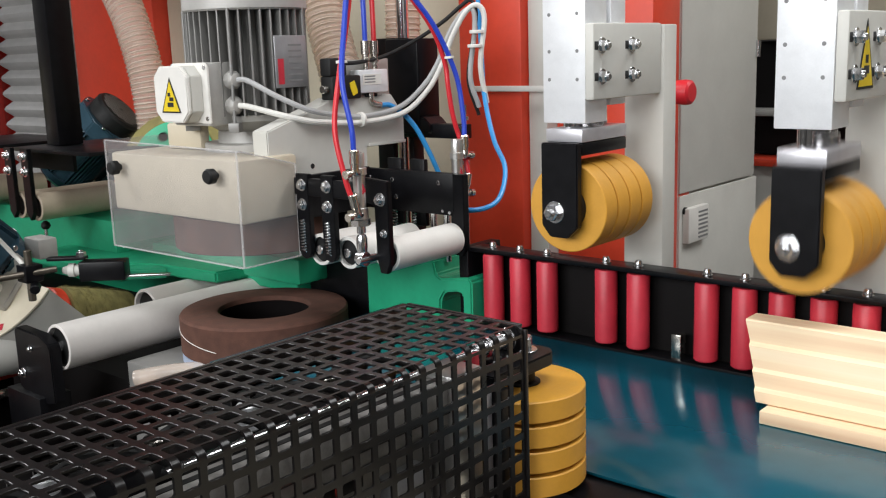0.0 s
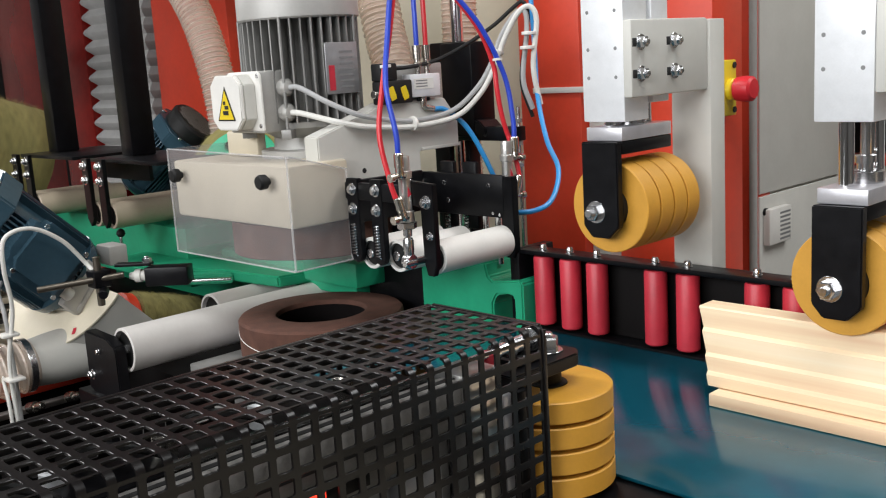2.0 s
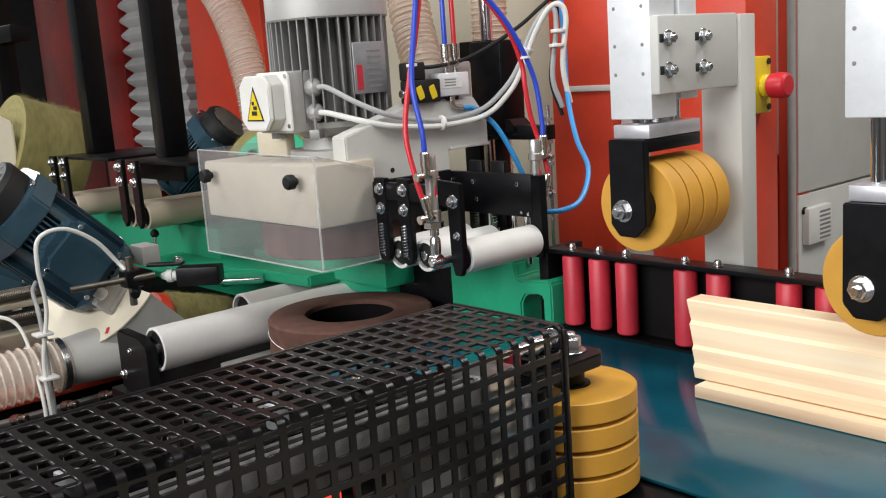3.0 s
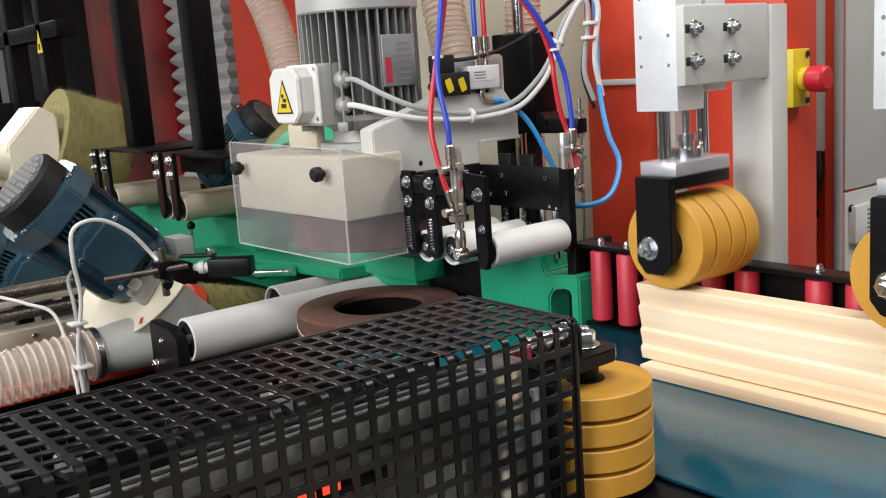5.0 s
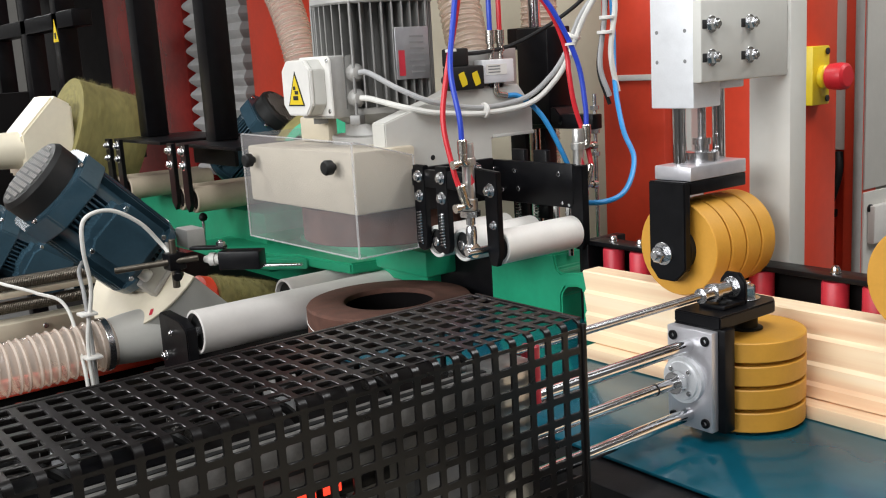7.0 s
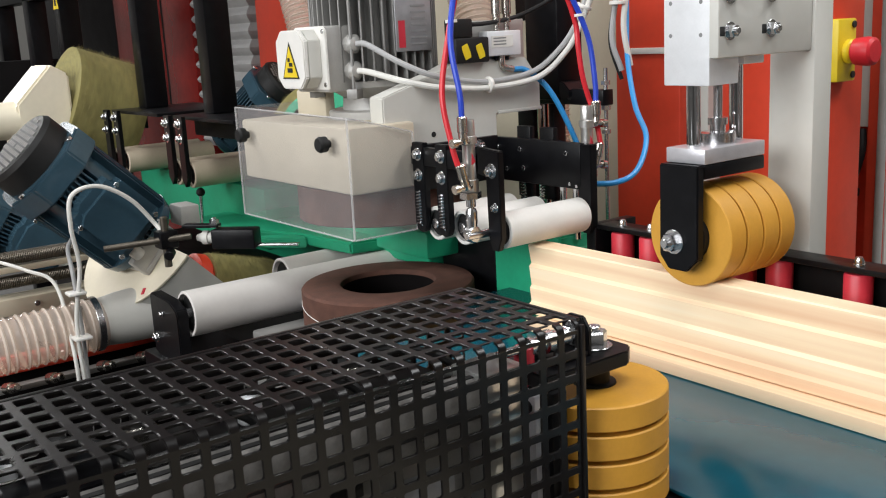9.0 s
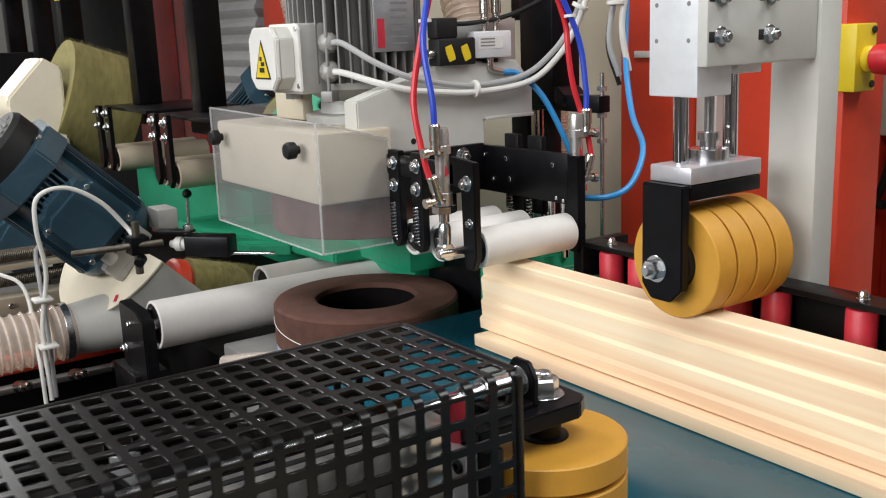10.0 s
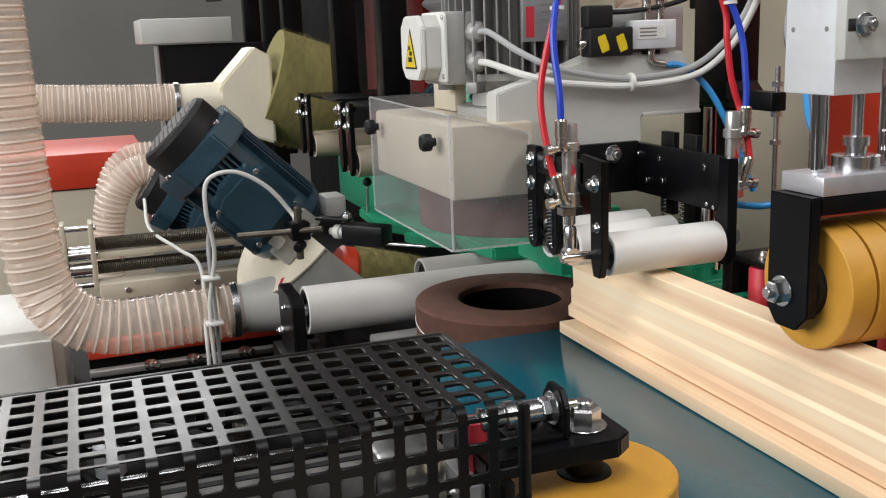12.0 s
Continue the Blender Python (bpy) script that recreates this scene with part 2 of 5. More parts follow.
def sweep(line, radius, seg=12, bm=None, cap=True):
    """A tube along a line; radius is a number or a function of the length run."""
    bm = bm or bmesh.new()
    prev, rings, run = None, [], 0.0
    up = Vector((0.3, 0.2, 1)).normalized()
    for i, p in enumerate(line):
        t = (line[min(i + 1, len(line) - 1)] - line[max(i - 1, 0)]).normalized()
        if i:
            run += (p - line[i - 1]).length
        side = (up - t * up.dot(t)).normalized()
        up = side
        other = t.cross(side)
        r = radius(run) if callable(radius) else radius
        rings.append([bm.verts.new(p + side * r * math.cos(2 * math.pi * k / seg) + other * r * math.sin(2 * math.pi * k / seg)) for k in range(seg)])
    for a, b in zip(rings, rings[1:]):
        for k in range(seg):
            bm.faces.new((a[k], a[(k + 1) % seg], b[(k + 1) % seg], b[k]))
    if cap:
        bm.faces.new(rings[0])
        bm.faces.new(rings[-1])
    return bm


def prism(poly, axis, lo, hi, b=0.0, bm=None):
    """A flat outline pushed along x, y or z. Outline pairs are the two other axes in order."""
    bm = bm or bmesh.new()

    def at(u, v, w):
        return {"x": (w, u, v), "y": (u, w, v), "z": (u, v, w)}[axis]
    A = [bm.verts.new(at(u, v, lo)) for u, v in poly]
    B = [bm.verts.new(at(u, v, hi)) for u, v in poly]
    fs = [bm.faces.new(A), bm.faces.new(B[::-1])]
    for k in range(len(poly)):
        fs.append(bm.faces.new((A[k], B[k], B[(k + 1) % len(poly)], A[(k + 1) % len(poly)])))
    if b:
        bmesh.ops.recalc_face_normals(bm, faces=fs)
        bmesh.ops.bevel(bm, geom=list({e for f in fs for e in f.edges}), offset=b, segments=2, affect="EDGES")
    return bm


def coil(x, y, z0, z1, r, turns, wire):
    """A wound spring along z."""
    n = turns * 8
    return sweep([Vector((x + r * math.cos(2 * math.pi * k / 8), y + 0.5 * r * math.sin(2 * math.pi * k / 8), z0 + (z1 - z0) * k / n)) for k in range(n + 1)], wire, 6)


def wire_thing(name, pts, r, material, label, category="cable", n=8, seg=10):
    return solo(name, sweep(smooth_line(pts, n), r, seg), material, label, category)


BELT_Z = 0.905


# ---- the hall ----
def hall():
    f = solo("floor", box(-8, 4, -4, 6, -0.1, 0), CONC, "grey concrete hall floor", "floor", kind="structure")
    bm = bmesh.new()
    for x0, x1, z0, z1 in ((-8, -4.6, 0, 4.6), (1.6, 4, 0, 4.6), (-4.6, 1.6, 0, 1.7), (-4.6, 1.6, 3.5, 4.6)):
        box(x0, x1, -3.7, -3.5, z0, z1, bm=bm)
    solo("wall_south", bm, WALLD, "hall wall with a window band, darkened to cut bounced light", "wall", kind="structure")
    solo("wall_north", box(-8, 4, 5.0, 5.2, 0, 4.6), WALLD, "hall wall darkened to cut bounced light", "wall", kind="structure")
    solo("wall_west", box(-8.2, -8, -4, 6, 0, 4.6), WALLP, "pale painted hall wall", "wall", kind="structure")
    solo("wall_east", box(4, 4.2, -4, 6, 0, 4.6), WALLD, "hall wall darkened to cut bounced light", "wall", kind="structure")
    solo("ceiling", box(-8, 4, -4, 6, 4.6, 4.8), WALLD, "hall ceiling darkened to cut bounced light", "ceiling", kind="structure")


hall()


# ---- the conveyor ----
def conveyor():
    t = thing("belt_conveyor", "conveyor with a glossy teal belt and black edge", "conveyor", (0, 1.06, 0))
    part("belt", box(-1.225, 1.6, 0.87, 1.262, BELT_Z - 0.004, BELT_Z, 0.001), BELT, t, "glossy teal belt")
    part("belt_nose", rod((-1.222, 0.872, BELT_Z - 0.012), (-1.222, 1.26, BELT_Z - 0.012), 0.0115, 24), BELT, t)
    part("bed", box(-1.18, 1.6, 0.82, 1.256, BELT_Z - 0.05, BELT_Z - 0.006, 0.002), BLACK, t, "black steel bed with a narrow edge")
    part("frame_side", box(-0.52, 1.6, 0.75, 0.80, 0.1, BELT_Z - 0.055, 0.003), CREAM, t, "cream painted side panel")
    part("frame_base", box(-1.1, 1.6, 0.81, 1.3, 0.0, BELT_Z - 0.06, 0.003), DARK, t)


def roller_fence():
    t = thing("roller_fence", "black steel fence with upright red guide rollers", "fence", (-0.5, 1.28, BELT_Z))
    part("top_rail", box(-1.03, 1.4, 1.262, 1.30, 1.029, 1.0365, 0.0015), BLACK, t)
    part("bottom_rail", box(-1.03, 1.4, 1.264, 1.30, 0.885, 0.908, 0.0015), BLACK, t)
    part("back_plate", box(-1.03, 1.4, 1.3005, 1.3085, 0.86, 1.034, 0.001), DARK, t)
    part("end_post", box(-1.05, -1.03, 1.26, 1.35, 0.86, 1.035, 0.002), BLACK, t)
    for x in (-0.99, -0.935, -0.882, -0.774, -0.719, -0.61, -0.554, -0.502, -0.446, -0.392, -0.28, -0.226, -0.172, -0.06, -0.006):
        r = part("guide_roller", lathe((x, 1.277, 0.913), (x, 1.277, 1.1), [(0, 0), (0, 0.0155), (0.002, 0.0172), (0.111, 0.0172), (0.114, 0.0155), (0.114, 0)], 28), ROLLRED, t, "red plastic guide roller")
        part("pin", lathe((x, 1.277, 1.0365), (x, 1.277, 1.1), [(0, 0), (0, 0.0075), (0.0015, 0.0075), (0.0016, 0.0058), (0.006, 0.0058), (0.010, 0.004), (0.010, 0)], 12), STEEL, r)
    part("stop_block", box(-0.66, -0.645, 1.268, 1.285, 0.905, 0.945, 0.001), NICKEL, t, "small brass block")


# ---- pressing units over the belt ----
PRESS_X = (-0.752, -0.43)


def press_stand(x):
    t = thing("press_stand", "grey painted column with an aluminium slide block", "machine stand", (x, 1.3, BELT_Z), "press stands")
    part("column", box(x - 0.011, x + 0.0535, 1.31, 1.348, 0.86, 1.385, 0.002), GREYP, t, "grey painted square column")
    pl = part("side_plate", box(x + 0.036, x + 0.05, 1.128, 1.309, 1.288, 1.387, 0.003), GREYP, t)
    part("slide_block", box(x - 0.0325, x + 0.0345, 1.132, 1.186, 1.257, 1.55, 0.0015), ALU, t, "bright aluminium block with screw holes")
    part("slide_block_back", box(x - 0.0325, x + 0.0345, 1.196, 1.235, 1.278, 1.55, 0.0015), ALU, t)
    for y in (1.147, 1.224):
        for z in (1.318, 1.358):
            s = part("slot", box(x + 0.0485, x + 0.0506, y - 0.0165, y + 0.005, z - 0.0055, z + 0.0055, 0.0008), INK, t)
            part("bolt", hexbolt((x + 0.0506, y, z), (1, 0, 0), 0.0078, 0.008), STEEL, t)
    for dx in (-0.022, 0.022):
        for z in (1.315, 1.352, 1.40):
            part("screw_hole", rod((x + dx, 1.1315, z), (x + dx, 1.1335, z), 0.0025, 12), GREYINK, t)
    return t


def press_roller(x):
    """The part of a press that goes up and down: plate, fork and four wheels, built in its lowered place."""
    t = thing("press_roller", "yellow pressing roller of four discs in a black fork", "press roller", (x, 1.11, 1.085), "press rollers")
    part("carriage_plate", box(x - 0.026, x + 0.032, 1.128, 1.243, 1.166, 1.184, 0.0015), PLATEALU, t, "dull aluminium plate")
    part("arm", box(x - 0.0265, x + 0.0315, 1.1285, 1.2435, 1.1485, 1.1655, 0.002), BLACK, t)
    lo = [(x - 0.0265, 1.1657), (x + 0.0315, 1.1657), (x + 0.0315, 1.053), (x + 0.015, 1.037), (x - 0.013, 1.037), (x - 0.0265, 1.053)]
    part("fork", prism(lo, "y", 1.116, 1.128, 0.0015), BLACK, t)
    part("axle_nut", hexbolt((x - 0.004, 1.116, 1.072), (0, -1, 0), 0.0112, 0.012, stud=0.007), STEEL, t)
    for k in range(4):
        y = 1.14 + 0.0322 * k
        part("wheel", pipe((x, y, 1.0755), (x, y + 0.0288, 1.0755), 0.0622, 0.03, 64), WHEEL, t, "yellow polyurethane disc")
    part("hub", rod((x, 1.128, 1.0755), (x, 1.2655, 1.0755), 0.0295, 24), RUBBER, t)
    for y in (1.15, 1.231):
        part("guide_rod", rod((x - 0.002, y, 1.184), (x - 0.005, y, 1.42), 0.0085, 20), CHROME, t, "chromed guide rod")
    part("piston_rod", lathe((x + 0.001, 1.191, 1.184), (x + 0.001, 1.191, 1.4), [(0, 0), (0, 0.022), (0.013, 0.022), (0.014, 0.019), (0.0145, 0.0095), (0.022, 0.0095), (0.0225, 0.012), (0.031, 0.012), (0.0315, 0.0055), (0.2, 0.0055), (0.2, 0)], 24), STEEL, t)
    return t


# ---- the side press in front of the belt ----
SX, SY = -0.599, 0.82


def side_press():
    """The roller that is pushed sideways against the work, built in its drawn-back place."""
    t = thing("side_press_roller", "upright yellow four-disc roller on a black bracket with rods", "press roller", (SX, SY, 0.96))
    for k in range(4):
        z = 0.9085 + 0.0268 * k
        part("wheel", pipe((SX, SY, z), (SX, SY, z + 0.0226), 0.067, 0.02, 56), WHEEL, t, "yellow polyurethane disc")
    part("hub", lathe((SX, SY, 0.9075), (SX, SY, 1.2), [(0, 0), (0, 0.0195), (0.1035, 0.0195), (0.1045, 0.0195), (0.1055, 0.0195), (0.106, 0.014), (0.125, 0.014), (0.125, 0)], 28), RUBBER, t)
    out = [(SX - 0.031, SY - 0.088), (SX + 0.031, SY - 0.088), (SX + 0.031, SY + 0.012), (SX + 0.02, SY + 0.026), (SX - 0.02, SY + 0.026), (SX - 0.031, SY + 0.012)]
    part("bracket_top", prism(out, "z", 1.032, 1.046, 0.0015), BLACK, t)
    part("bracket_front", box(SX - 0.031, SX + 0.037, SY - 0.088, SY - 0.070, 0.916, 1.0325, 0.0015), BLACK, t)
    part("axle_nut", hexbolt((SX, SY, 1.046), (0, 0, 1), 0.0125, 0.014, stud=0.006), STEEL, t)
    part("face_plate", box(SX - 0.031, SX + 0.029, SY - 0.1, SY - 0.0885, 0.918, 1.031, 0.001), PLATEALU, t, "bright aluminium plate")
    for dx in (-0.022, 0.021):
        for z in (0.928, 1.021):
            part("cap_screw", pipe((SX + dx, SY - 0.1, z), (SX + dx, SY - 0.103, z), 0.0055, 0.0025, 16), BLACK, t)
    for z in (0.934, 1.013):
        part("guide_rod", rod((SX - 0.001, SY - 0.1, z), (SX - 0.001, SY - 0.52, z), 0.0072, 20), CHROME, t, "chromed guide rod")
    part("flange", lathe((SX - 0.006, SY - 0.1, 0.973), (SX - 0.006, SY - 0.3, 0.973), [(0, 0), (0, 0.026), (0.006, 0.026), (0.0065, 0.022), (0.009, 0.021), (0.0095, 0)], 28), ALU, t)
    part("piston_rod", lathe((SX - 0.006, SY - 0.109, 0.973), (SX - 0.006, SY - 0.5, 0.973), [(0, 0), (0, 0.009), (0.004, 0.009), (0.0042, 0.0125), (0.012, 0.0125), (0.0122, 0.0062), (0.41, 0.0062), (0.41, 0)], 20), CHROME, t)
    part("piston_nut", lathe((SX - 0.006, SY - 0.112, 0.973), (SX - 0.006, SY - 0.5, 0.973), [(0, 0), (0, 0.0125), (0.01, 0.0125), (0.01, 0)], 6), STEEL, t)
    part("ring_mark", rod((SX - 0.006, SY - 0.15, 0.973), (SX - 0.006, SY - 0.1535, 0.973), 0.0066, 16), RUBBER, t)
    for k in range(4):
        a = math.pi / 4 + k * math.pi / 2
        part("flange_screw", rod((SX - 0.006 + 0.017 * math.cos(a), SY - 0.109, 0.973 + 0.017 * math.sin(a)), (SX - 0.006 + 0.017 * math.cos(a), SY - 0.1115, 0.973 + 0.017 * math.sin(a)), 0.003, 10), STEEL, t)
    ear = [(SX - 0.017, 1.046), (SX + 0.017, 1.046), (SX + 0.017, 1.07), (SX + 0.009, 1.081), (SX - 0.009, 1.081), (SX - 0.017, 1.07)]
    part("lug_plate", prism(ear, "y", SY - 0.024, SY - 0.019, 0.001), BLACK, t)
    part("lug_foot", box(SX - 0.017, SX + 0.017, SY - 0.062, SY - 0.024, 1.046, 1.051, 0.001), BLACK, t)
    for dy in (-0.052, -0.038):
        part("lug_screw", rod((SX + (0.008 if dy < -0.045 else -0.008), SY + dy, 1.051), (SX + (0.008 if dy < -0.045 else -0.008), SY + dy, 1.0545), 0.0048, 14), RUBBER, t)
    part("stop_nut", hexbolt((SX, SY - 0.024, 1.064), (0, -1, 0), 0.009, 0.009, stud=0), STEEL, t)
    part("stop_stud", rod((SX, SY - 0.02, 1.064), (SX, SY - 0.006, 1.064), 0.0045, 14), NICKEL, t)
    part("stop_bush", lathe((SX, SY - 0.036, 1.064), (SX, SY - 0.5, 1.064), [(0, 0), (0, 0.0085), (0.018, 0.0085), (0.019, 0.0105), (0.026, 0.0105), (0.0265, 0.0075), (0.04, 0.0065), (0.041, 0.0085), (0.045, 0.0085), (0.046, 0.0043), (0.4, 0.0043), (0.4, 0)], 20), STEEL, t, "steel rod with a nickel bush")
    return t


def mesh_guard():
    """A black sheet-metal channel with square holes, folded over a round edge."""
    t = thing("perforated_guard", "black perforated sheet-metal guard with square holes", "guard", (-0.615, 0.3, 0.7))
    x0, x1, y0, y1, zt, zb = -0.692, -0.543, -0.19, 0.748, 1.098, 0.74
    pitch, bar = 0.0205, 0.0066

    def grid(nu, nv, place):
        """A sheet of square holes; place(u, w, depth) gives the point at a depth under the face."""
        bm = bmesh.new()
        cache = {}

        def v(u, w, dep=0.0):
            key = (round(u, 5), round(w, 5), dep)
            if key not in cache:
                cache[key] = bm.verts.new(place(*key))
            return cache[key]
        c, g = 0.0014, 0.0004
        for i in range(nu):
            for j in range(nv):
                cu, cv = (i + 0.5) * pitch, (j + 0.5) * pitch
                o = [(cu - pitch / 2, cv - pitch / 2), (cu + pitch / 2, cv - pitch / 2), (cu + pitch / 2, cv + pitch / 2), (cu - pitch / 2, cv + pitch / 2)]

                def ring(h, dep):
                    q = [(-h, -h + c), (-h + c, -h), (h - c, -h), (h, -h + c), (h, h - c), (h - c, h), (-h + c, h), (-h, h - c)]
                    return [v(cu + a, cv + b, dep) for a, b in q]
                h = (pitch - bar) / 2
                O, Q = [v(*p) for p in o], [ring(h + g, 0.0), ring(h, g), ring(h, 0.0022)]
                for a in range(4):
                    bm.faces.new((O[a], O[(a + 1) % 4], Q[0][(2 * a + 2) % 8], Q[0][2 * a + 1]))
                    bm.faces.new((O[a], Q[0][2 * a + 1], Q[0][2 * a]))
                for P_, S_ in zip(Q, Q[1:]):
                    for a in range(8):
                        bm.faces.new((P_[a], P_[(a + 1) % 8], S_[(a + 1) % 8], S_[a]))
        return bm
    ny = int((y1 - y0) / pitch)
    r = 0.0075
    part("top_panel", grid(7, ny, lambda u, w, dep: (x1 - r - u, y1 - w, zt - dep)), GUARD, t)
    part("side_panel", grid(17, ny, lambda u, w, dep: (x1 - dep, y1 - w, zt - r - u)), GUARD, t)
    yb = y1 - ny * pitch
    bm = bmesh.new()
    spans = [(y1 - j * pitch - bar / 2, y1 - j * pitch + bar / 2) for j in range(1, ny)] + [(y1 - bar / 2, y1), (yb, yb + bar / 2)]
    for ya, yc in spans:
        rows = []
        for k in range(7):
            a = math.pi / 2 * k / 6
            rows.append([bm.verts.new((x1 - r + r * math.sin(a), y, zt - r + r * math.cos(a))) for y in (ya, yc)])
        for a, b in zip(rows, rows[1:]):
            bm.faces.new((a[0], a[1], b[1], b[0]))
    bmesh.ops.recalc_face_normals(bm, faces=bm.faces)
    bmesh.ops.solidify(bm, geom=bm.faces[:], thickness=0.0022)
    part("folded_edge", bm, GUARD, t)
    xe = x1 - r - 7 * pitch
    part("back_panel", grid(10, ny, lambda u, w, dep: (xe - 0.006 + dep, y1 - w, zt - 0.03 - u)), GUARD, t)
    part("back_edge", box(xe - 0.006, xe, yb, y1, zt - 0.03, zt + 0.0005, 0.001), GUARD, t)
    part("end_strip", box(x1 - 0.002, x1 + 0.0022, y1, y1 + 0.004, zb, zt - 0.004, 0.0006), GUARD, t)
    part("end_strip_top", box(xe, x1 - 0.004, y1, y1 + 0.004, zt - 0.002, zt + 0.001, 0.0006), GUARD, t)


def guard_inside():
    t = thing("pneumatic_cylinder", "aluminium pneumatic cylinder with fittings under the guard", "cylinder", (-0.6, 0.45, 0.95))
    part("barrel", box(-0.645, -0.605, 0.17, 0.50, 0.90, 1.03, 0.004), MOTORL, t)
    part("end_cap", box(-0.65, -0.56, 0.50, 0.535, 0.895, 1.035, 0.004), MOTORG, t)
    part("valve_block", box(-0.66, -0.60, 0.25, 0.40, 1.03, 1.06, 0.003), BLACK, t)
    part("guide_block", box(-0.655, -0.58, 0.5355, 0.654, 0.885, 1.017, 0.004), MOTORG, t)
    # Sheet added so that the guard's inside stays dark from above.
    part("dark_filler_sheet", box(-0.69, -0.602, -0.12, 0.672, 1.0305, 1.049, 0.003), DARK, t, "dark sheet added to darken the guard's inside")
    part("red_fitting", rod((-0.60, 0.736, 1.0), (-0.60, 0.736, 1.066), 0.009, 16), ROLLRED, t)
    part("profile_bar", box(-0.584, -0.559, -0.1, 0.655, 1.024, 1.066, 0.003), CASTGREY, t, "dull aluminium profile bar")
    part("profile_slot", box(-0.559, -0.5582, -0.1, 0.655, 1.036, 1.043), INK, t)
    part("profile_slot", box(-0.574, -0.568, -0.1, 0.655, 1.066, 1.0668), INK, t)
    part("mount_block", box(-0.60, -0.556, 0.655, 0.70, 0.93, 1.07, 0.003), CYL, t, "bright aluminium block")
    for k in range(9):
        y = 0.02 + 0.07 * k
        v = part("valve_body", box(-0.60, -0.5645, y, y + 0.05, 0.90, 0.955 + 0.02 * (k % 3), 0.003), (CASTGREY, RUBBER, PLATE)[k % 3], t)
        part("fitting", lathe((-0.5645, y + 0.025, 0.93), (-0.5, y + 0.025, 0.93), [(0, 0), (0, 0.009), (0.006, 0.009), (0.0065, 0.007), (0.014, 0.007), (0.014, 0)], 12), NICKEL, t)
    for k in range(7):
        part("fitting", rod((-0.65, 0.05 + 0.09 * k, 1.049), (-0.65, 0.05 + 0.09 * k, 1.072), 0.01, 14), (NICKEL, ALU)[k % 2], t)
        part("tube", sweep(smooth_line([(-0.65, 0.05 + 0.09 * k, 1.07), (-0.635, 0.08 + 0.09 * k, 1.082), (-0.615, 0.12 + 0.09 * k, 1.07), (-0.61, 0.14 + 0.09 * k, 1.04)]), 0.004, 8), RUBBER, t)
    b = thing("junction_box", "grey painted junction box under the guard", "box", (-0.6, 0.3, 0.75))
    part("body", box(-0.65, -0.562, 0.0, 0.62, 0.72, 0.85, 0.003), MOTORG, b)
    part("light_bar", box(-0.562, -0.5555, 0.34, 0.54, 1.008, 1.0235, 0.001), BLACK, t)
    for k in range(6):
        part("indicator", box(-0.5554, -0.554, 0.365 + 0.0225 * k, 0.381 + 0.0225 * k, 1.0135, 1.0205, 0.0005), LED, t, "glowing orange indicator")
    part("rail", box(-0.63, -0.564, 0.0, 0.62, 0.855, 0.878, 0.002), BLACK, b)
    solo("support_rail", box(-0.70, -0.55, -0.2, 0.76, 0.66, 0.70, 0.003), BLACK, "black steel rail under the guard", "rail")
    solo("guard_pedestal", box(-0.70, -0.56, -0.2, 0.70, 0.0, 0.655, 0.004), DARK, "near-black machine base", "machine base")


conveyor()
roller_fence()
for px_ in PRESS_X:
    press_stand(px_)
sx = PRESS_X[1] + 0.0505
sign = thing("warning_sign", "yellow warning triangle with a black border on the stand", "sign", (sx, 1.185, 1.34))
part("border", prism([(1.157, 1.300), (1.213, 1.300), (1.185, 1.378)], "x", sx, sx + 0.0006), INK, sign)
part("field", prism([(1.1615, 1.303), (1.2085, 1.303), (1.185, 1.369)], "x", sx + 0.0006, sx + 0.001), YELLOW, sign)
part("pictogram", box(sx + 0.001, sx + 0.0014, 1.177, 1.194, 1.317, 1.326), INK, sign)
part("pictogram", box(sx + 0.001, sx + 0.0014, 1.181, 1.19, 1.329, 1.338), INK, sign)
presses = [press_roller(x_) for x_ in PRESS_X]
side = side_press()
mesh_guard()
guard_inside()


# ---- the work piece ----
def timber():
    z0 = BELT_Z + 0.0005
    sec = [(1.13, 0.9225), (1.258, 0.9225), (1.258, 0.97), (1.186, 0.97), (1.186, 1.018), (1.184, 1.02), (1.152, 1.02), (1.15, 1.018), (1.149, 0.993), (1.1435, 0.989), (1.141, 0.963), (1.1365, 0.959), (1.1345, 0.941),
           (1.129, 0.937), (1.1275, 0.924)]
    t = thing("timber_beam", "planed pale pine beam with a stepped profile", "timber", (0, 1.18, BELT_Z))
    bm = bmesh.new()
    rings = []
    for x in (0.0, 0.012, 0.6, 1.2, 1.8, 2.2):
        rings.append([bm.verts.new((x if x else (0.926 - z) * 0.27, y, z)) for y, z in sec])
    for a, b in zip(rings, rings[1:]):
        for k in range(len(sec)):
            bm.faces.new((a[k], b[k], b[(k + 1) % len(sec)], a[(k + 1) % len(sec)]))
    bm.faces.new(rings[0])
    bm.faces.new(rings[-1][::-1])
    part("beam", bm, WOOD, t)
    part("tongue_board", box(0.014, 2.2, 1.106, 1.258, z0, 0.9218, 0.0012), WOOD, t)
    return t


beam = timber()


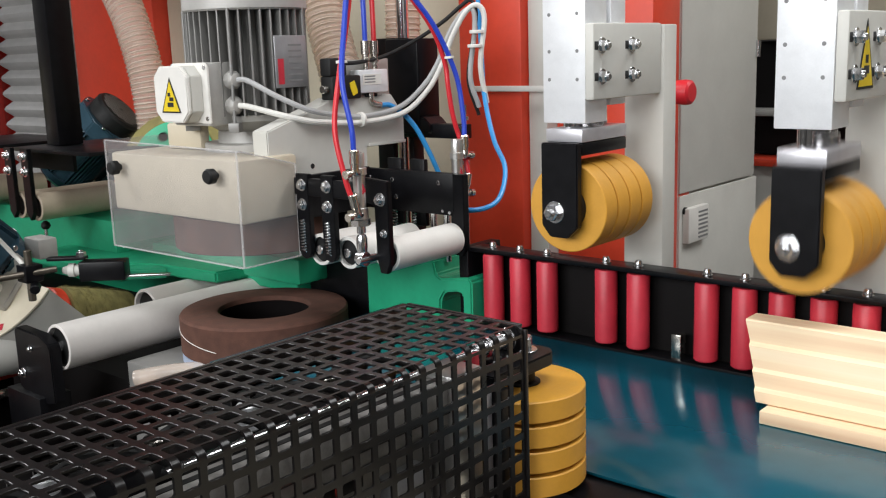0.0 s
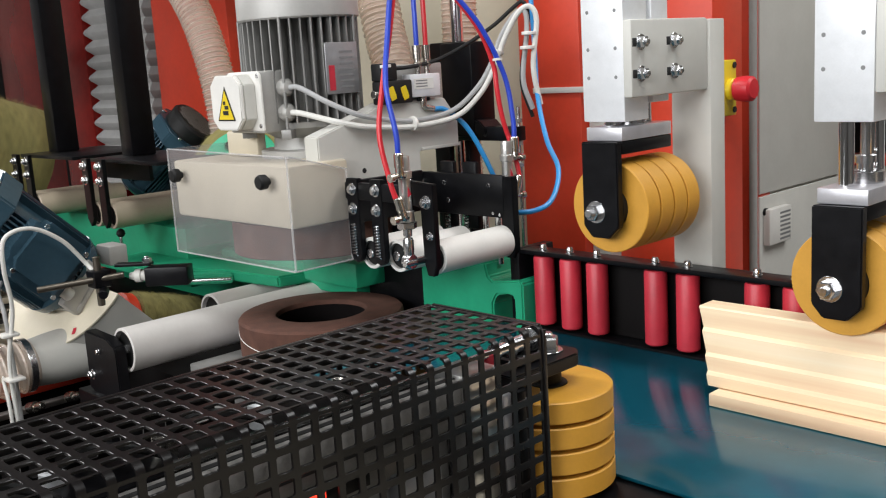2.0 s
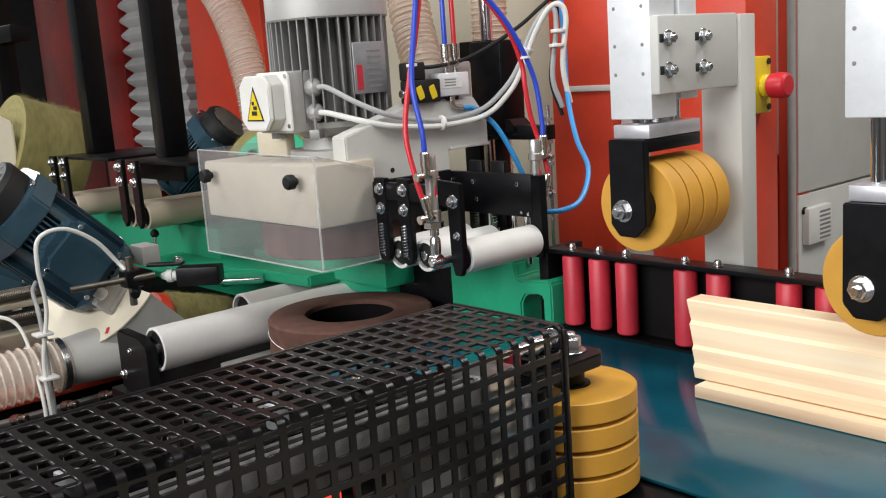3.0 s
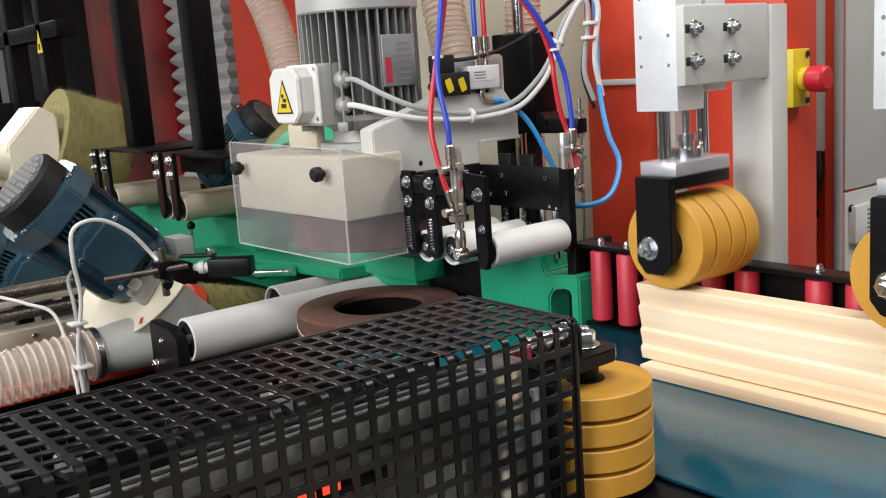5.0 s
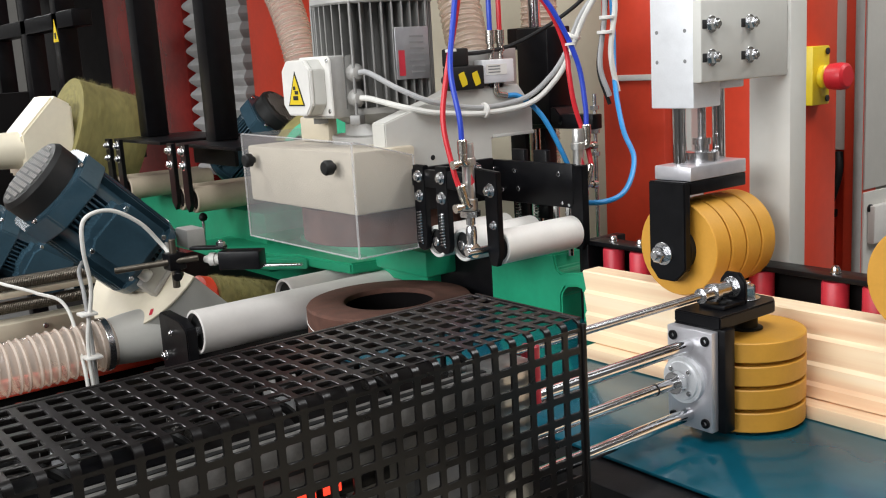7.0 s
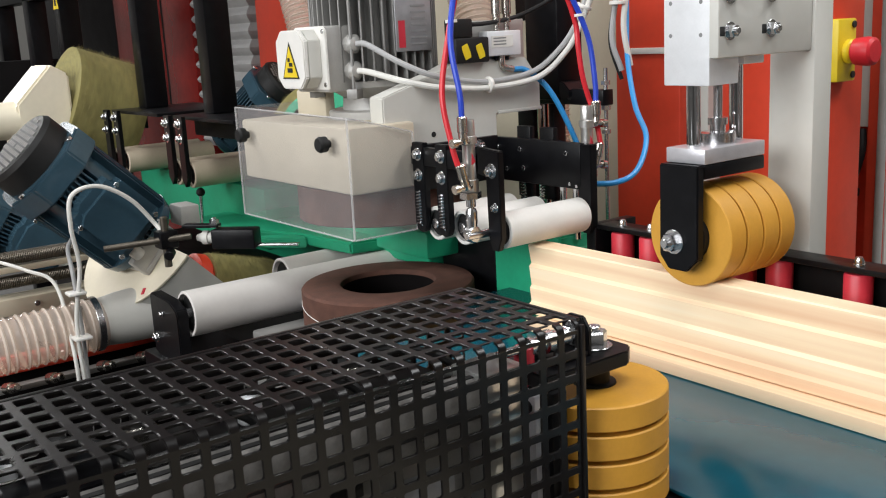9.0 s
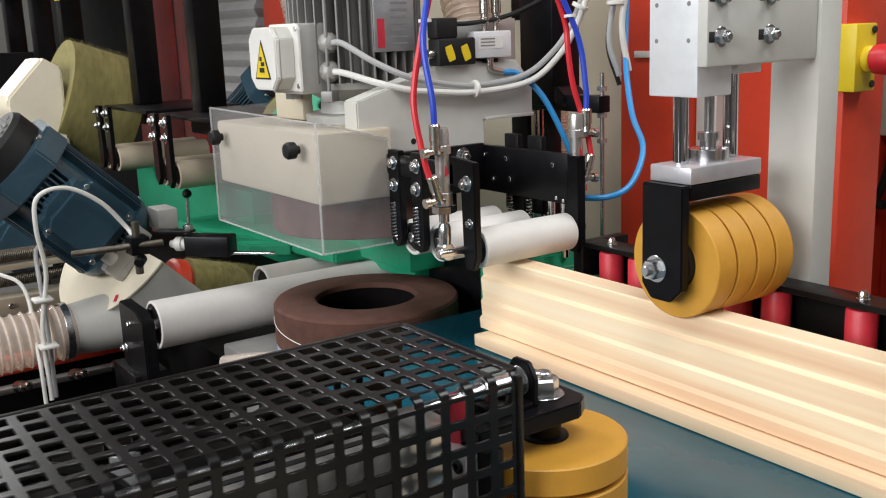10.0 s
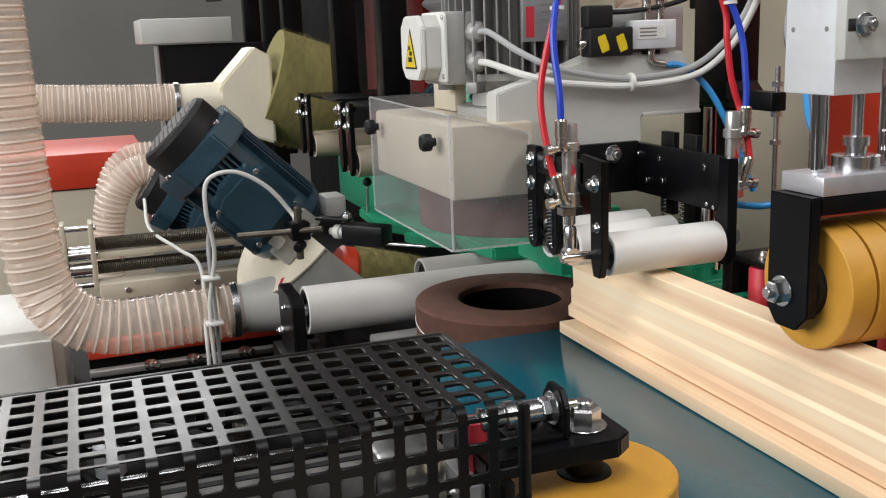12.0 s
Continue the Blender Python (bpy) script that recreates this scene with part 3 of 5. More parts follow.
# ---- lower sanding drum and the support rollers after the belt ----
def lower_drum():
    c = (-1.384, 1.109)
    t = thing("sanding_drum", "brown abrasive sanding disc with a round bore, lying flat", "sanding disc", (*c, 0.85))
    part("abrasive_ring", lathe((*c, 0.85), (*c, 1), [(0, 0.08), (0, 0.148), (0.002, 0.15), (0.062, 0.15), (0.066, 0.147), (0.067, 0.14), (0.068, 0.09), (0.066, 0.083), (0.06, 0.08), (0, 0.08)], 72), BROWN, t)
    # Near-black lining that darkens the bore as shade would.
    part("bore", lathe((*c, 0.85), (*c, 1), [(0.005, 0), (0.006, 0.0795), (0.058, 0.0797)], 48), BORESHADE, t)
    part("hub", lathe((*c, 0.80), (*c, 1), [(0, 0), (0, 0.13), (0.03, 0.149), (0.05, 0.149), (0.05, 0)], 64), PALEBLUE, t, "pale blue hub under the disc")
    bm = bmesh.new()
    arc = [(c[0] + 0.1505 * math.cos(a), c[1] + 0.1505 * math.sin(a), 0.893 - 0.02 * k / 11) for k, a in ((k, radians(-128 + 5 * k)) for k in range(12))]
    part("seam", sweep([Vector(p) for p in arc], 0.0007, 6, bm), WHITE, t, "thin pale seam")
    return t


def support_rollers():
    for x, y0, lab in ((-1.603, 0.826, "long grey-white support roller"), (-1.705, 1.068, "grey-white support roller behind the long one")):
        t = thing("support_roller", lab, "roller", (x, 1.05, 0.873), "support rollers")
        part("tube", pipe((x, y0, 0.873), (x, 1.31, 0.873), 0.041, 0.036, 40), ROLLER, t)
        part("end_plug", rod((x, y0 + 0.006, 0.873), (x, y0 + 0.03, 0.873), 0.0358, 32), RUBBER, t)
        part("axle", rod((x, y0 - 0.02, 0.873), (x, 1.33, 0.873), 0.01, 16), STEEL, t)
    t = thing("roller_bracket", "black steel bracket plate holding the support roller", "bracket", (-1.64, 0.81, 0.80))
    poly = [(-1.71, 0.79), (-1.71, 0.893), (-1.703, 0.90), (-1.62, 0.897), (-1.592, 0.885), (-1.587, 0.875), (-1.587, 0.78), (-1.65, 0.765)]
    part("plate", prism(poly, "y", 0.802, 0.8235, 0.002), BLACK, t)
    part("foot", box(-1.74, -1.62, 0.79, 0.85, 0.70, 0.785, 0.003), BLACK, t)
    part("bolt", hexbolt((-1.69, 0.802, 0.818), (0, -1, 0), 0.007, 0.006), STEEL, t)
    part("bolt", hexbolt((-1.655, 0.802, 0.868), (0, -1, 0), 0.0045, 0.004, stud=0), STEEL, t)
    g = thing("grey_housing", "grey metal housing beside the sanding disc", "machine housing", (-1.45, 0.9, 0.7))
    part("body", box(-1.545, -1.40, 0.92, 1.06, 0.60, 0.835, 0.004), MOTORG, g)
    part("clear_pipe", sweep(smooth_line([(-1.47, 0.89, 0.825), (-1.42, 0.93, 0.835), (-1.36, 0.98, 0.84)]), 0.014, 20), HOSE, g)
    m = thing("machine_plinth", "dark machine base with red painted rails under the rollers", "machine base", (-2, 1, 0))
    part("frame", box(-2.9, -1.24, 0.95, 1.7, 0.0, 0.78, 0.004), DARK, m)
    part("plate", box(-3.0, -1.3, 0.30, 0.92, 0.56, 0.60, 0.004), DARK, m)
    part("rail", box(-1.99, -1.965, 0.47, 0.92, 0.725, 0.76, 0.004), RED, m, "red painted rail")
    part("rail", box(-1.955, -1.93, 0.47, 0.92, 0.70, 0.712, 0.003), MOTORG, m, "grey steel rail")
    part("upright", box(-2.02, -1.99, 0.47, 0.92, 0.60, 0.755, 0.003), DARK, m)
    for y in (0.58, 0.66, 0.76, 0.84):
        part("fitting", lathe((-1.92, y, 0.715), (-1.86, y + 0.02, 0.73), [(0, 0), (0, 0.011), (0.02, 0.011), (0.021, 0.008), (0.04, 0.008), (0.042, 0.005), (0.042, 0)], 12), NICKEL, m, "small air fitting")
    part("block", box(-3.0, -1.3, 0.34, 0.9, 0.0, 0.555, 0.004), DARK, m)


lower_drum_ob = lower_drum()
support_rollers()


# ---- upper sanding head ----
MX, MY = -1.405, 1.128


def big_motor():
    t = thing("electric_motor", "grey finned upright electric motor with terminal box", "motor", (MX, MY, 1.235))
    a, b = (MX, MY, 1.232), (MX, MY, 1.5)
    part("end_shield", lathe(a, b, [(0, 0), (0, 0.055), (0.012, 0.075), (0.02, 0.088), (0.03, 0.09), (0.03, 0)], 48), MOTORL, t)
    part("stator", lathe(a, b, [(0.026, 0), (0.026, 0.074), (0.205, 0.074), (0.205, 0)], 48), MOTORG, t)
    part("fan_cover", lathe(a, b, [(0.203, 0), (0.203, 0.1035), (0.206, 0.1065), (0.275, 0.1065), (0.29, 0.098), (0.295, 0.06), (0.295, 0)], 56), MOTORL, t, "light grey fan cover")
    for k in range(36):
        an = 2 * math.pi * (k + 0.5) / 36
        d = Vector((math.cos(an), math.sin(an)))
        ln = 0.1025 + (0.001 if k % 2 else 0)
        m = Matrix.Translation((MX, MY, 0)) @ Matrix.Rotation(an, 4, "Z")
        part("fin", box(0.073, ln, -0.0015, 0.0015, 1.262, 1.436, 0.0006, m=m, seg=1), MOTORG, t)
    for an in (-2.2, -0.95, 0.45):
        d = Vector((math.cos(an), math.sin(an), 0))
        c = Vector((MX, MY, 0)) + d * 0.105
        part("tie_rod", rod((c.x, c.y, 1.235), (c.x, c.y, 1.438), 0.0028, 10), MOTORG, t)
        m = Matrix.Translation((c.x, c.y, 0)) @ Matrix.Rotation(an, 4, "Z")
        part("lug", box(-0.015, 0.01, -0.009, 0.009, 1.236, 1.252, 0.001, m=m), MOTORG, t)
    # terminal box on the side towards the operator
    tb = part("terminal_box", box(MX - 0.06, MX + 0.044, 1.007, 1.07, 1.248, 1.352, 0.004), MOTORL, t, "light grey terminal box")
    cx, cz = MX - 0.012, 1.302
    w, hh, k = 0.046, 0.046, 0.017
    oct_ = [(cx - w, cz - hh + k), (cx - w, cz + hh - k), (cx - w + k, cz + hh), (cx + w - k, cz + hh), (cx + w, cz + hh - k), (cx + w, cz - hh + k), (cx + w - k, cz - hh), (cx - w + k, cz - hh)]
    part("lid", prism(oct_, "y", 0.972, 0.98, 0.002), WHITE, tb, "white plastic lid")
    part("lid_body", prism([(cx + (u - cx) * 0.99, cz + (w_ - cz) * 0.99) for u, w_ in oct_], "y", 0.98, 1.003, 0.001), GREYP, tb, "grey lid body")
    part("lid_plate", prism([(cx - 0.045, cz - 0.047), (cx - 0.045, cz + 0.038), (cx - 0.034, cz + 0.05), (cx + 0.054, cz + 0.05), (cx + 0.061, cz + 0.043), (cx + 0.061, cz - 0.049), (cx - 0.04, cz - 0.049)], "y", 1.003, 1.0072, 0.001), WHITE, tb)
    part("warning_sign", prism([(cx - 0.027, cz - 0.03), (cx + 0.027, cz - 0.03), (cx, cz + 0.028)], "y", 0.9712, 0.9717), INK, tb, "yellow warning triangle with a black border")
    part("warning_field", prism([(cx - 0.0225, cz - 0.0275), (cx + 0.0225, cz - 0.0275), (cx, cz + 0.021)], "y", 0.9706, 0.9711), YELLOW, tb)
    bm = box(cx - 0.008, cx + 0.008, 0.97, 0.9705, cz - 0.02, cz - 0.013)
    box(cx - 0.002, cx + 0.009, 0.97, 0.9705, cz - 0.0105, cz - 0.0045, bm=bm)
    box(cx - 0.006, cx + 0.001, 0.97, 0.9705, cz - 0.003, cz + 0.003, bm=bm)
    part("pictogram", bm, INK, tb)
    part("box_neck", box(MX - 0.05, MX + 0.034, 1.068, 1.10, 1.255, 1.345, 0.003), MOTORL, tb)
    for v in (-0.041, 0.042):
        part("lid_screw", rod((cx + 0.054, 1.003, cz + v), (cx + 0.054, 1.0015, cz + v), 0.004, 10), STEEL, tb)
    for z in (1.322, 1.28):
        part("cable_gland", lathe((MX + 0.044, 1.05, z), (MX + 0.2, 1.05, z), [(0, 0), (0, 0.013), (0.004, 0.013), (0.005, 0.0155), (0.014, 0.0155), (0.015, 0.014), (0.02, 0.011), (0.022, 0.006), (0.022, 0)], 10), MOTORL, tb, "grey plastic cable gland")
    # nameplate on the side facing the belt
    an = radians(3)
    m = Matrix.Translation((MX, MY, 0)) @ Matrix.Rotation(an, 4, "Z")
    np_ = part("nameplate", box(0.104, 0.107, -0.036, 0.036, 1.306, 1.392, 0.0008, m=m), PLATE, t, "metal rating plate with a red mark")
    part("red_mark", box(0.107, 0.1074, -0.031, -0.018, 1.312, 1.354, m=m), ROLLRED, np_)
    for k in range(7):
        part("text_bar", box(0.107, 0.1074, -0.006, 0.024, 1.316 + 0.0098 * k, 1.319 + 0.0098 * k, m=m), GREYINK, np_)


def sanding_head():
    t = thing("disc_sander", "cream sanding head housing with a clear plastic splash cover", "sanding head", (-1.43, 1.1, 1.03))
    part("housing", box(-1.612, -1.249, 0.969, 1.09, 1.098, 1.2, 0.005), CREAM, t, "cream painted housing")
    part("housing_rear", box(-1.612, -1.305, 1.092, 1.28, 1.098, 1.198, 0.005), CREAM, t)
    part("neck", lathe((MX, MY, 1.19), (MX, MY, 1.3), [(0, 0), (0, 0.066), (0.02, 0.062), (0.044, 0.06), (0.044, 0)], 40), MOTORL, t)
    part("rear_box", box(-1.56, -1.46, 1.055, 1.075, 1.2005, 1.246, 0.004), CREAM, t)
    part("motor_flange", lathe((MX, MY, 1.2), (MX, MY, 1.3), [(0, 0), (0, 0.085), (0.012, 0.085), (0.014, 0.082), (0.014, 0)], 48), MOTORL, t)
    wall = 0.003
    z0, z1 = 1.03, 1.222
    bm = bmesh.new()
    outer = [(-1.618, 1.14), (-1.618, 0.962), (-1.25, 0.962), (-1.243, 0.969), (-1.243, 1.082)]
    inner = [(-1.618 + wall, 1.14), (-1.618 + wall, 0.962 + wall), (-1.251, 0.962 + wall), (-1.243 - wall, 0.970), (-1.243 - wall, 1.082)]
    zt = [1.222, 1.222, 1.216, 1.216, 1.185]
    rows = [[bm.verts.new((x, y, z0)) for x, y in outer], [bm.verts.new((x, y, z)) for (x, y), z in zip(outer, zt)],
            [bm.verts.new((x, y, z)) for (x, y), z in zip(inner, zt)], [bm.verts.new((x, y, z0)) for x, y in inner]]
    for k in range(4):
        for a, b in ((0, 1), (1, 2), (2, 3), (3, 0)):
            bm.faces.new((rows[a][k], rows[a][k + 1], rows[b][k + 1], rows[b][k]))
    for k in (0, 4):
        bm.faces.new([rows[a][k] for a in range(4)])
    # Dark sheet added for the shade behind the lower cover.
    part("inner_shade_sheet", box(-1.60, -1.26, 1.2, 1.21, 1.034, 1.097, 0.002), DARK, t, "dark sheet as the shade inside the head")
    for ex, ey, e0, e1 in ((-1.2455, 0.9645, 1.03, 1.216), (-1.617, 0.9625, 1.03, 1.222), (-1.244, 1.081, 1.03, 1.185)):
        part("cover_edge", rod((ex, ey, e0), (ex, ey, e1), 0.0019, 8), EDGE, t, "bright cut edge of the clear cover")
    part("cover_edge", rod((-1.617, 0.9632, 1.0305), (-1.246, 0.9632, 1.0305), 0.0016, 8), EDGE, t)
    part("cover_edge", rod((-1.2445, 0.966, 1.0305), (-1.2445, 1.08, 1.0305), 0.0016, 8), EDGE, t)
    part("cover_edge", rod((-1.617, 0.9632, 1.2215), (-1.25, 0.9632, 1.2155), 0.0014, 8), EDGE, t)
    part("cover_edge", rod((-1.2445, 0.968, 1.2155), (-1.2445, 1.08, 1.185), 0.0014, 8), EDGE, t)
    cov = part("splash_cover", bm, COVER, t, "clear polycarbonate cover")
    cov.visible_shadow = False
    for x in (-1.571, -1.294):
        part("knob", lathe((x, 0.961, 1.176), (x, 0.9, 1.176), [(0, 0), (0, 0.006), (0.006, 0.006), (0.007, 0.012), (0.017, 0.0125), (0.021, 0.010), (0.022, 0)], 24), RUBBER, t, "black plastic knob")
    part("upper_disc", lathe((MX, MY, 1.034), (MX, MY, 1.2), [(0, 0), (0, 0.147), (0.002, 0.149), (0.06, 0.149), (0.06, 0)], 56), BROWN, t, "brown abrasive disc")
    # swing arm behind, towards the column
    arm = [(1.041, 1.16), (1.268, 1.157), (1.268, 1.194), (1.367, 1.195), (1.367, 1.245), (1.335, 1.285), (1.19, 1.285), (1.156, 1.273), (1.041, 1.239)]
    part("arm", prism(arm, "x", -1.30, -1.262, 0.002), GREYP, t, "pale grey painted arm plate")
    part("arm_rib", box(-1.2615, -1.258, 1.27, 1.366, 1.1945, 1.2, 0.001), GREYP, t)
    part("screw_hole", rod((-1.2625, 1.135, 1.174), (-1.2612, 1.135, 1.174), 0.0045, 12), INK, t)
    c = thing("head_slide", "black slide block on chromed upright rods", "linear slide", (-1.32, 1.43, 0.95))
    part("block", box(-1.345, -1.262, 1.41, 1.47, 1.205, 1.383, 0.003), BLACK, c)
    part("block_tab", box(-1.405, -1.345, 1.44, 1.47, 1.345, 1.386, 0.003), BLACK, c)
    part("block_foot", prism([(-1.262, 1.21), (-1.235, 1.21), (-1.235, 1.222), (-1.25, 1.236), (-1.262, 1.238)], "y", 1.41, 1.46, 0.002), BLACK, c)
    part("cross_arm", box(-1.345, -1.16, 1.415, 1.44, 1.198, 1.2245, 0.002), BLACK, c)
    part("column", box(-1.385, -1.343, 1.42, 1.45, 0.80, 1.197, 0.003), BLACK, c)
    part("column", box(-1.311, -1.298, 1.43, 1.46, 0.80, 1.197, 0.002), BLACK, c)
    part("rod", rod((-1.315, 1.43, 1.383), (-1.315, 1.43, 1.75), 0.012, 20), CHROME, c, "chromed rod")
    part("rod", rod((-1.327, 1.43, 0.9), (-1.327, 1.43, 1.197), 0.0105, 20), CHROME, c, "chromed rod")
    part("adjuster", rod((-1.168, 1.43, 1.0), (-1.168, 1.43, 1.26), 0.0035, 12), STEEL, c, "thin threaded rod")
    for z in (1.19, 1.232, 1.15):
        part("adjuster_nut", lathe((-1.168, 1.43, z), (-1.168, 1.43, 2), [(0, 0), (0, 0.008), (0.007, 0.008), (0.007, 0)], 6), STEEL, c)
    for x in (-1.30, -1.24):
        part("arm_hole", rod((x, 1.4152, 1.211), (x, 1.4135, 1.211), 0.005, 12), INK, c)


def valve():
    t = thing("solenoid_valve", "small solenoid valve with black coil and yellow tabs", "valve", (-1.25, 1.24, 1.285))
    part("body", box(-1.275, -1.252, 1.246, 1.318, 1.29, 1.33, 0.002), ALU, t, "aluminium valve body")
    part("mount_plate", box(-1.282, -1.276, 1.19, 1.345, 1.284, 1.348, 0.001), MOTORL, t)
    part("label", box(-1.2525, -1.2512, 1.254, 1.30, 1.304, 1.322), WHITE, t)
    for k in range(3):
        part("text_bar", box(-1.2513, -1.2509, 1.258, 1.285, 1.3075 + 0.005 * k, 1.3095 + 0.005 * k), GREYINK, t)
    part("coil", box(-1.278, -1.248, 1.178, 1.246, 1.282, 1.322, 0.003), RUBBER, t, "black coil")
    part("plug", box(-1.276, -1.25, 1.176, 1.215, 1.322, 1.352, 0.003), RUBBER, t)
    for y in (1.199, 1.228):
        part("tab", prism([(y - 0.003, 1.287), (y + 0.008, 1.291), (y + 0.007, 1.298), (y + 0.001, 1.313), (y - 0.010, 1.309), (y - 0.009, 1.302)], "x", -1.2485, -1.2465, 0.0004), YELLOW, t, "yellow plastic tab")
    part("knurl", rod((-1.262, 1.178, 1.30), (-1.262, 1.166, 1.30), 0.007, 16), NICKEL, t)
    for y in (1.276, 1.298):
        part("fitting", lathe((-1.264, y, 1.33), (-1.264, y, 1.5), [(0, 0), (0, 0.005), (0.012, 0.005), (0.013, 0.0075), (0.02, 0.0075), (0.021, 0.006), (0.026, 0.006), (0.027, 0.008), (0.05, 0.008), (0.05, 0)], 16), NICKEL, t)
        part("screw", rod((-1.262, y - 0.004, 1.288), (-1.262, y - 0.004, 1.282), 0.004, 10), BLACK, t)
    part("elbow", sweep(smooth_line([(-1.262, 1.282, 1.29), (-1.262, 1.284, 1.272), (-1.262, 1.305, 1.266)]), 0.0065, 14), NICKEL, t)


def head_cables():
    wire_thing("motor_cable", [(-1.34, 1.05, 1.322), (-1.325, 1.06, 1.32), (-1.285, 1.085, 1.294), (-1.257, 1.12, 1.272), (-1.252, 1.16, 1.261), (-1.25, 1.241, 1.25), (-1.245, 1.335, 1.26), (-1.225, 1.38, 1.295), (-1.205, 1.40, 1.335), (-1.185, 1.414, 1.39), (-1.165, 1.43, 1.425), (-1.15, 1.44, 1.428), (-1.148, 1.44, 1.39), (-1.152, 1.43, 1.31), (-1.145, 1.445, 1.255)], 0.0046, CABLEG, "grey motor cable sagging past the arm and looping down")
    wire_thing("motor_cable", [(-1.34, 1.05, 1.28), (-1.322, 1.06, 1.277), (-1.275, 1.088, 1.262), (-1.255, 1.125, 1.251), (-1.25, 1.16, 1.246), (-1.247, 1.241, 1.24), (-1.238, 1.339, 1.25), (-1.218, 1.384, 1.287), (-1.198, 1.402, 1.33), (-1.178, 1.416, 1.387), (-1.158, 1.432, 1.428), (-1.142, 1.446, 1.436), (-1.134, 1.452, 1.41), (-1.14, 1.445, 1.33), (-1.135, 1.455, 1.262)], 0.0049, CABLE, "white motor cable sagging past the arm and looping down")
    wire_thing("coil_cable", [(-1.262, 1.195, 1.343), (-1.26, 1.25, 1.343), (-1.258, 1.32, 1.353), (-1.235, 1.375, 1.378), (-1.2, 1.41, 1.408), (-1.172, 1.432, 1.436), (-1.156, 1.442, 1.446), (-1.148, 1.446, 1.42), (-1.158, 1.442, 1.36), (-1.163, 1.438, 1.30), (-1.15, 1.45, 1.24)], 0.0036, RUBBER, "black cable from the solenoid coil, looping down")
    for at, way in (((-1.192, 1.407, 1.362), (0.02, 0.014, 0.05)), ((-1.143, 1.44, 1.39), (0, 0, 1)), ((-1.145, 1.436, 1.365), (0, 0, 1)), ((-1.249, 1.243, 1.245), (0.1, 1, 0.05))):
        a, w = Vector(at), Vector(way).normalized()
        solo("cable_tie", lathe(a - w * 0.003, a + w, [(0, 0), (0, 0.0125), (0.001, 0.0132), (0.005, 0.0132), (0.006, 0.0125), (0.006, 0)], 16), WHITE, "white cable tie round the looped cables", "cable tie")


def air_cylinder(x, y, zt, name_label, s=1):
    """An upright air cylinder with two push-in fittings and a rod eye below."""
    t = thing("air_cylinder", name_label, "air cylinder", (x, y, zt - 0.16), "air cylinders")
    part("barrel", lathe((x, y, zt), (x, y, 0), [(0, 0), (0, 0.0085), (0.003, 0.0095), (0.022, 0.0095), (0.023, 0.012), (0.033, 0.012), (0.034, 0.0092), (0.083, 0.0092), (0.084, 0.012), (0.1, 0.012), (0.101, 0.008), (0.101, 0)], 24), CYL, t, "bright cylinder barrel")
    part("collar_nut", lathe((x, y, zt - 0.101), (x, y, 0), [(0, 0), (0, 0.0155), (0.009, 0.0155), (0.01, 0.013), (0.011, 0.0)], 6), STEEL, t)
    part("rod", lathe((x, y, zt - 0.108), (x, y, 0), [(0, 0), (0, 0.007), (0.014, 0.007), (0.015, 0.0042), (0.03, 0.0042), (0.03, 0)], 16), STEEL, t)
    part("rod_eye", lathe((x - 0.008, y, zt - 0.162), (x + 0.008, y, zt - 0.162), [(0, 0.005), (0, 0.0105), (0.002, 0.012), (0.014, 0.012), (0.016, 0.0105), (0.016, 0.005), (0, 0.005)], 24), STEEL, t)
    part("eye_shank", lathe((x, y, zt - 0.125), (x, y, 0), [(0, 0), (0, 0.0065), (0.005, 0.0085), (0.018, 0.0085), (0.027, 0.0075), (0.027, 0)], 16), STEEL, t)
    for dz, dy, lean in ((0.028, -0.014 * s, 0.0), (0.092, -0.013 * s, -0.02 * s)):
        z = zt - dz
        el = part("elbow", sweep(smooth_line([(x + 0.004, y, z), (x + 0.006, y + dy * 0.8, z), (x + 0.006, y + dy, z + 0.008)]), 0.0065, 14), NICKEL, t)
        part("push_fitting", lathe((x + 0.006, y + dy, z + 0.004), (x + 0.006, y + dy + lean * 0.5, z + 0.04), [(0, 0), (0, 0.0065), (0.008, 0.0065), (0.009, 0.0075), (0.028, 0.0075), (0.03, 0.006), (0.03, 0)], 16), NICKEL, t)
        part("screw_knob", lathe((x + 0.006, y + dy, z), (x + 0.006, y + dy - 0.03 * s, z - 0.003), [(0, 0), (0, 0.004), (0.012, 0.004), (0.0125, 0.0065), (0.02, 0.0065), (0.02, 0)], 14), NICKEL, t)
    part("red_label", prism([(y - 0.003, zt - 0.062), (y + 0.004, zt - 0.058), (y - 0.002, zt - 0.046)], "x", x + 0.0085, x + 0.0098), ROLLRED, t)
    return t


def hold_plate(x, y, z_top=1.17, z_bot=1.029):
    """An upright black side plate with slot, spring and two bolts."""
    t = thing("roller_holder", "black upright roller arm with a spring and two bolts", "bracket", (x, y, z_bot), "roller holders")
    w = 0.015
    poly = [(x - w, z_top), (x + w, z_top), (x + w, z_bot + 0.014), (x + w * 0.7, z_bot + 0.004), (x, z_bot), (x - w * 0.7, z_bot + 0.004), (x - w, z_bot + 0.014)]
    part("plate", prism(poly, "y", y - 0.005, y + 0.005, 0.0012), BLACK, t)
    for dz in (0.018, 0.05):
        part("bolt", hexbolt((x + 0.001, y - 0.005, z_top - dz), (0, -1, 0), 0.0075, 0.006, stud=0.003), STEEL, t)
    part("spring", coil(x, y - 0.0075, z_top - 0.128, z_top - 0.075, 0.0052, 11, 0.0012), STEEL, t, "small steel spring")
    return t


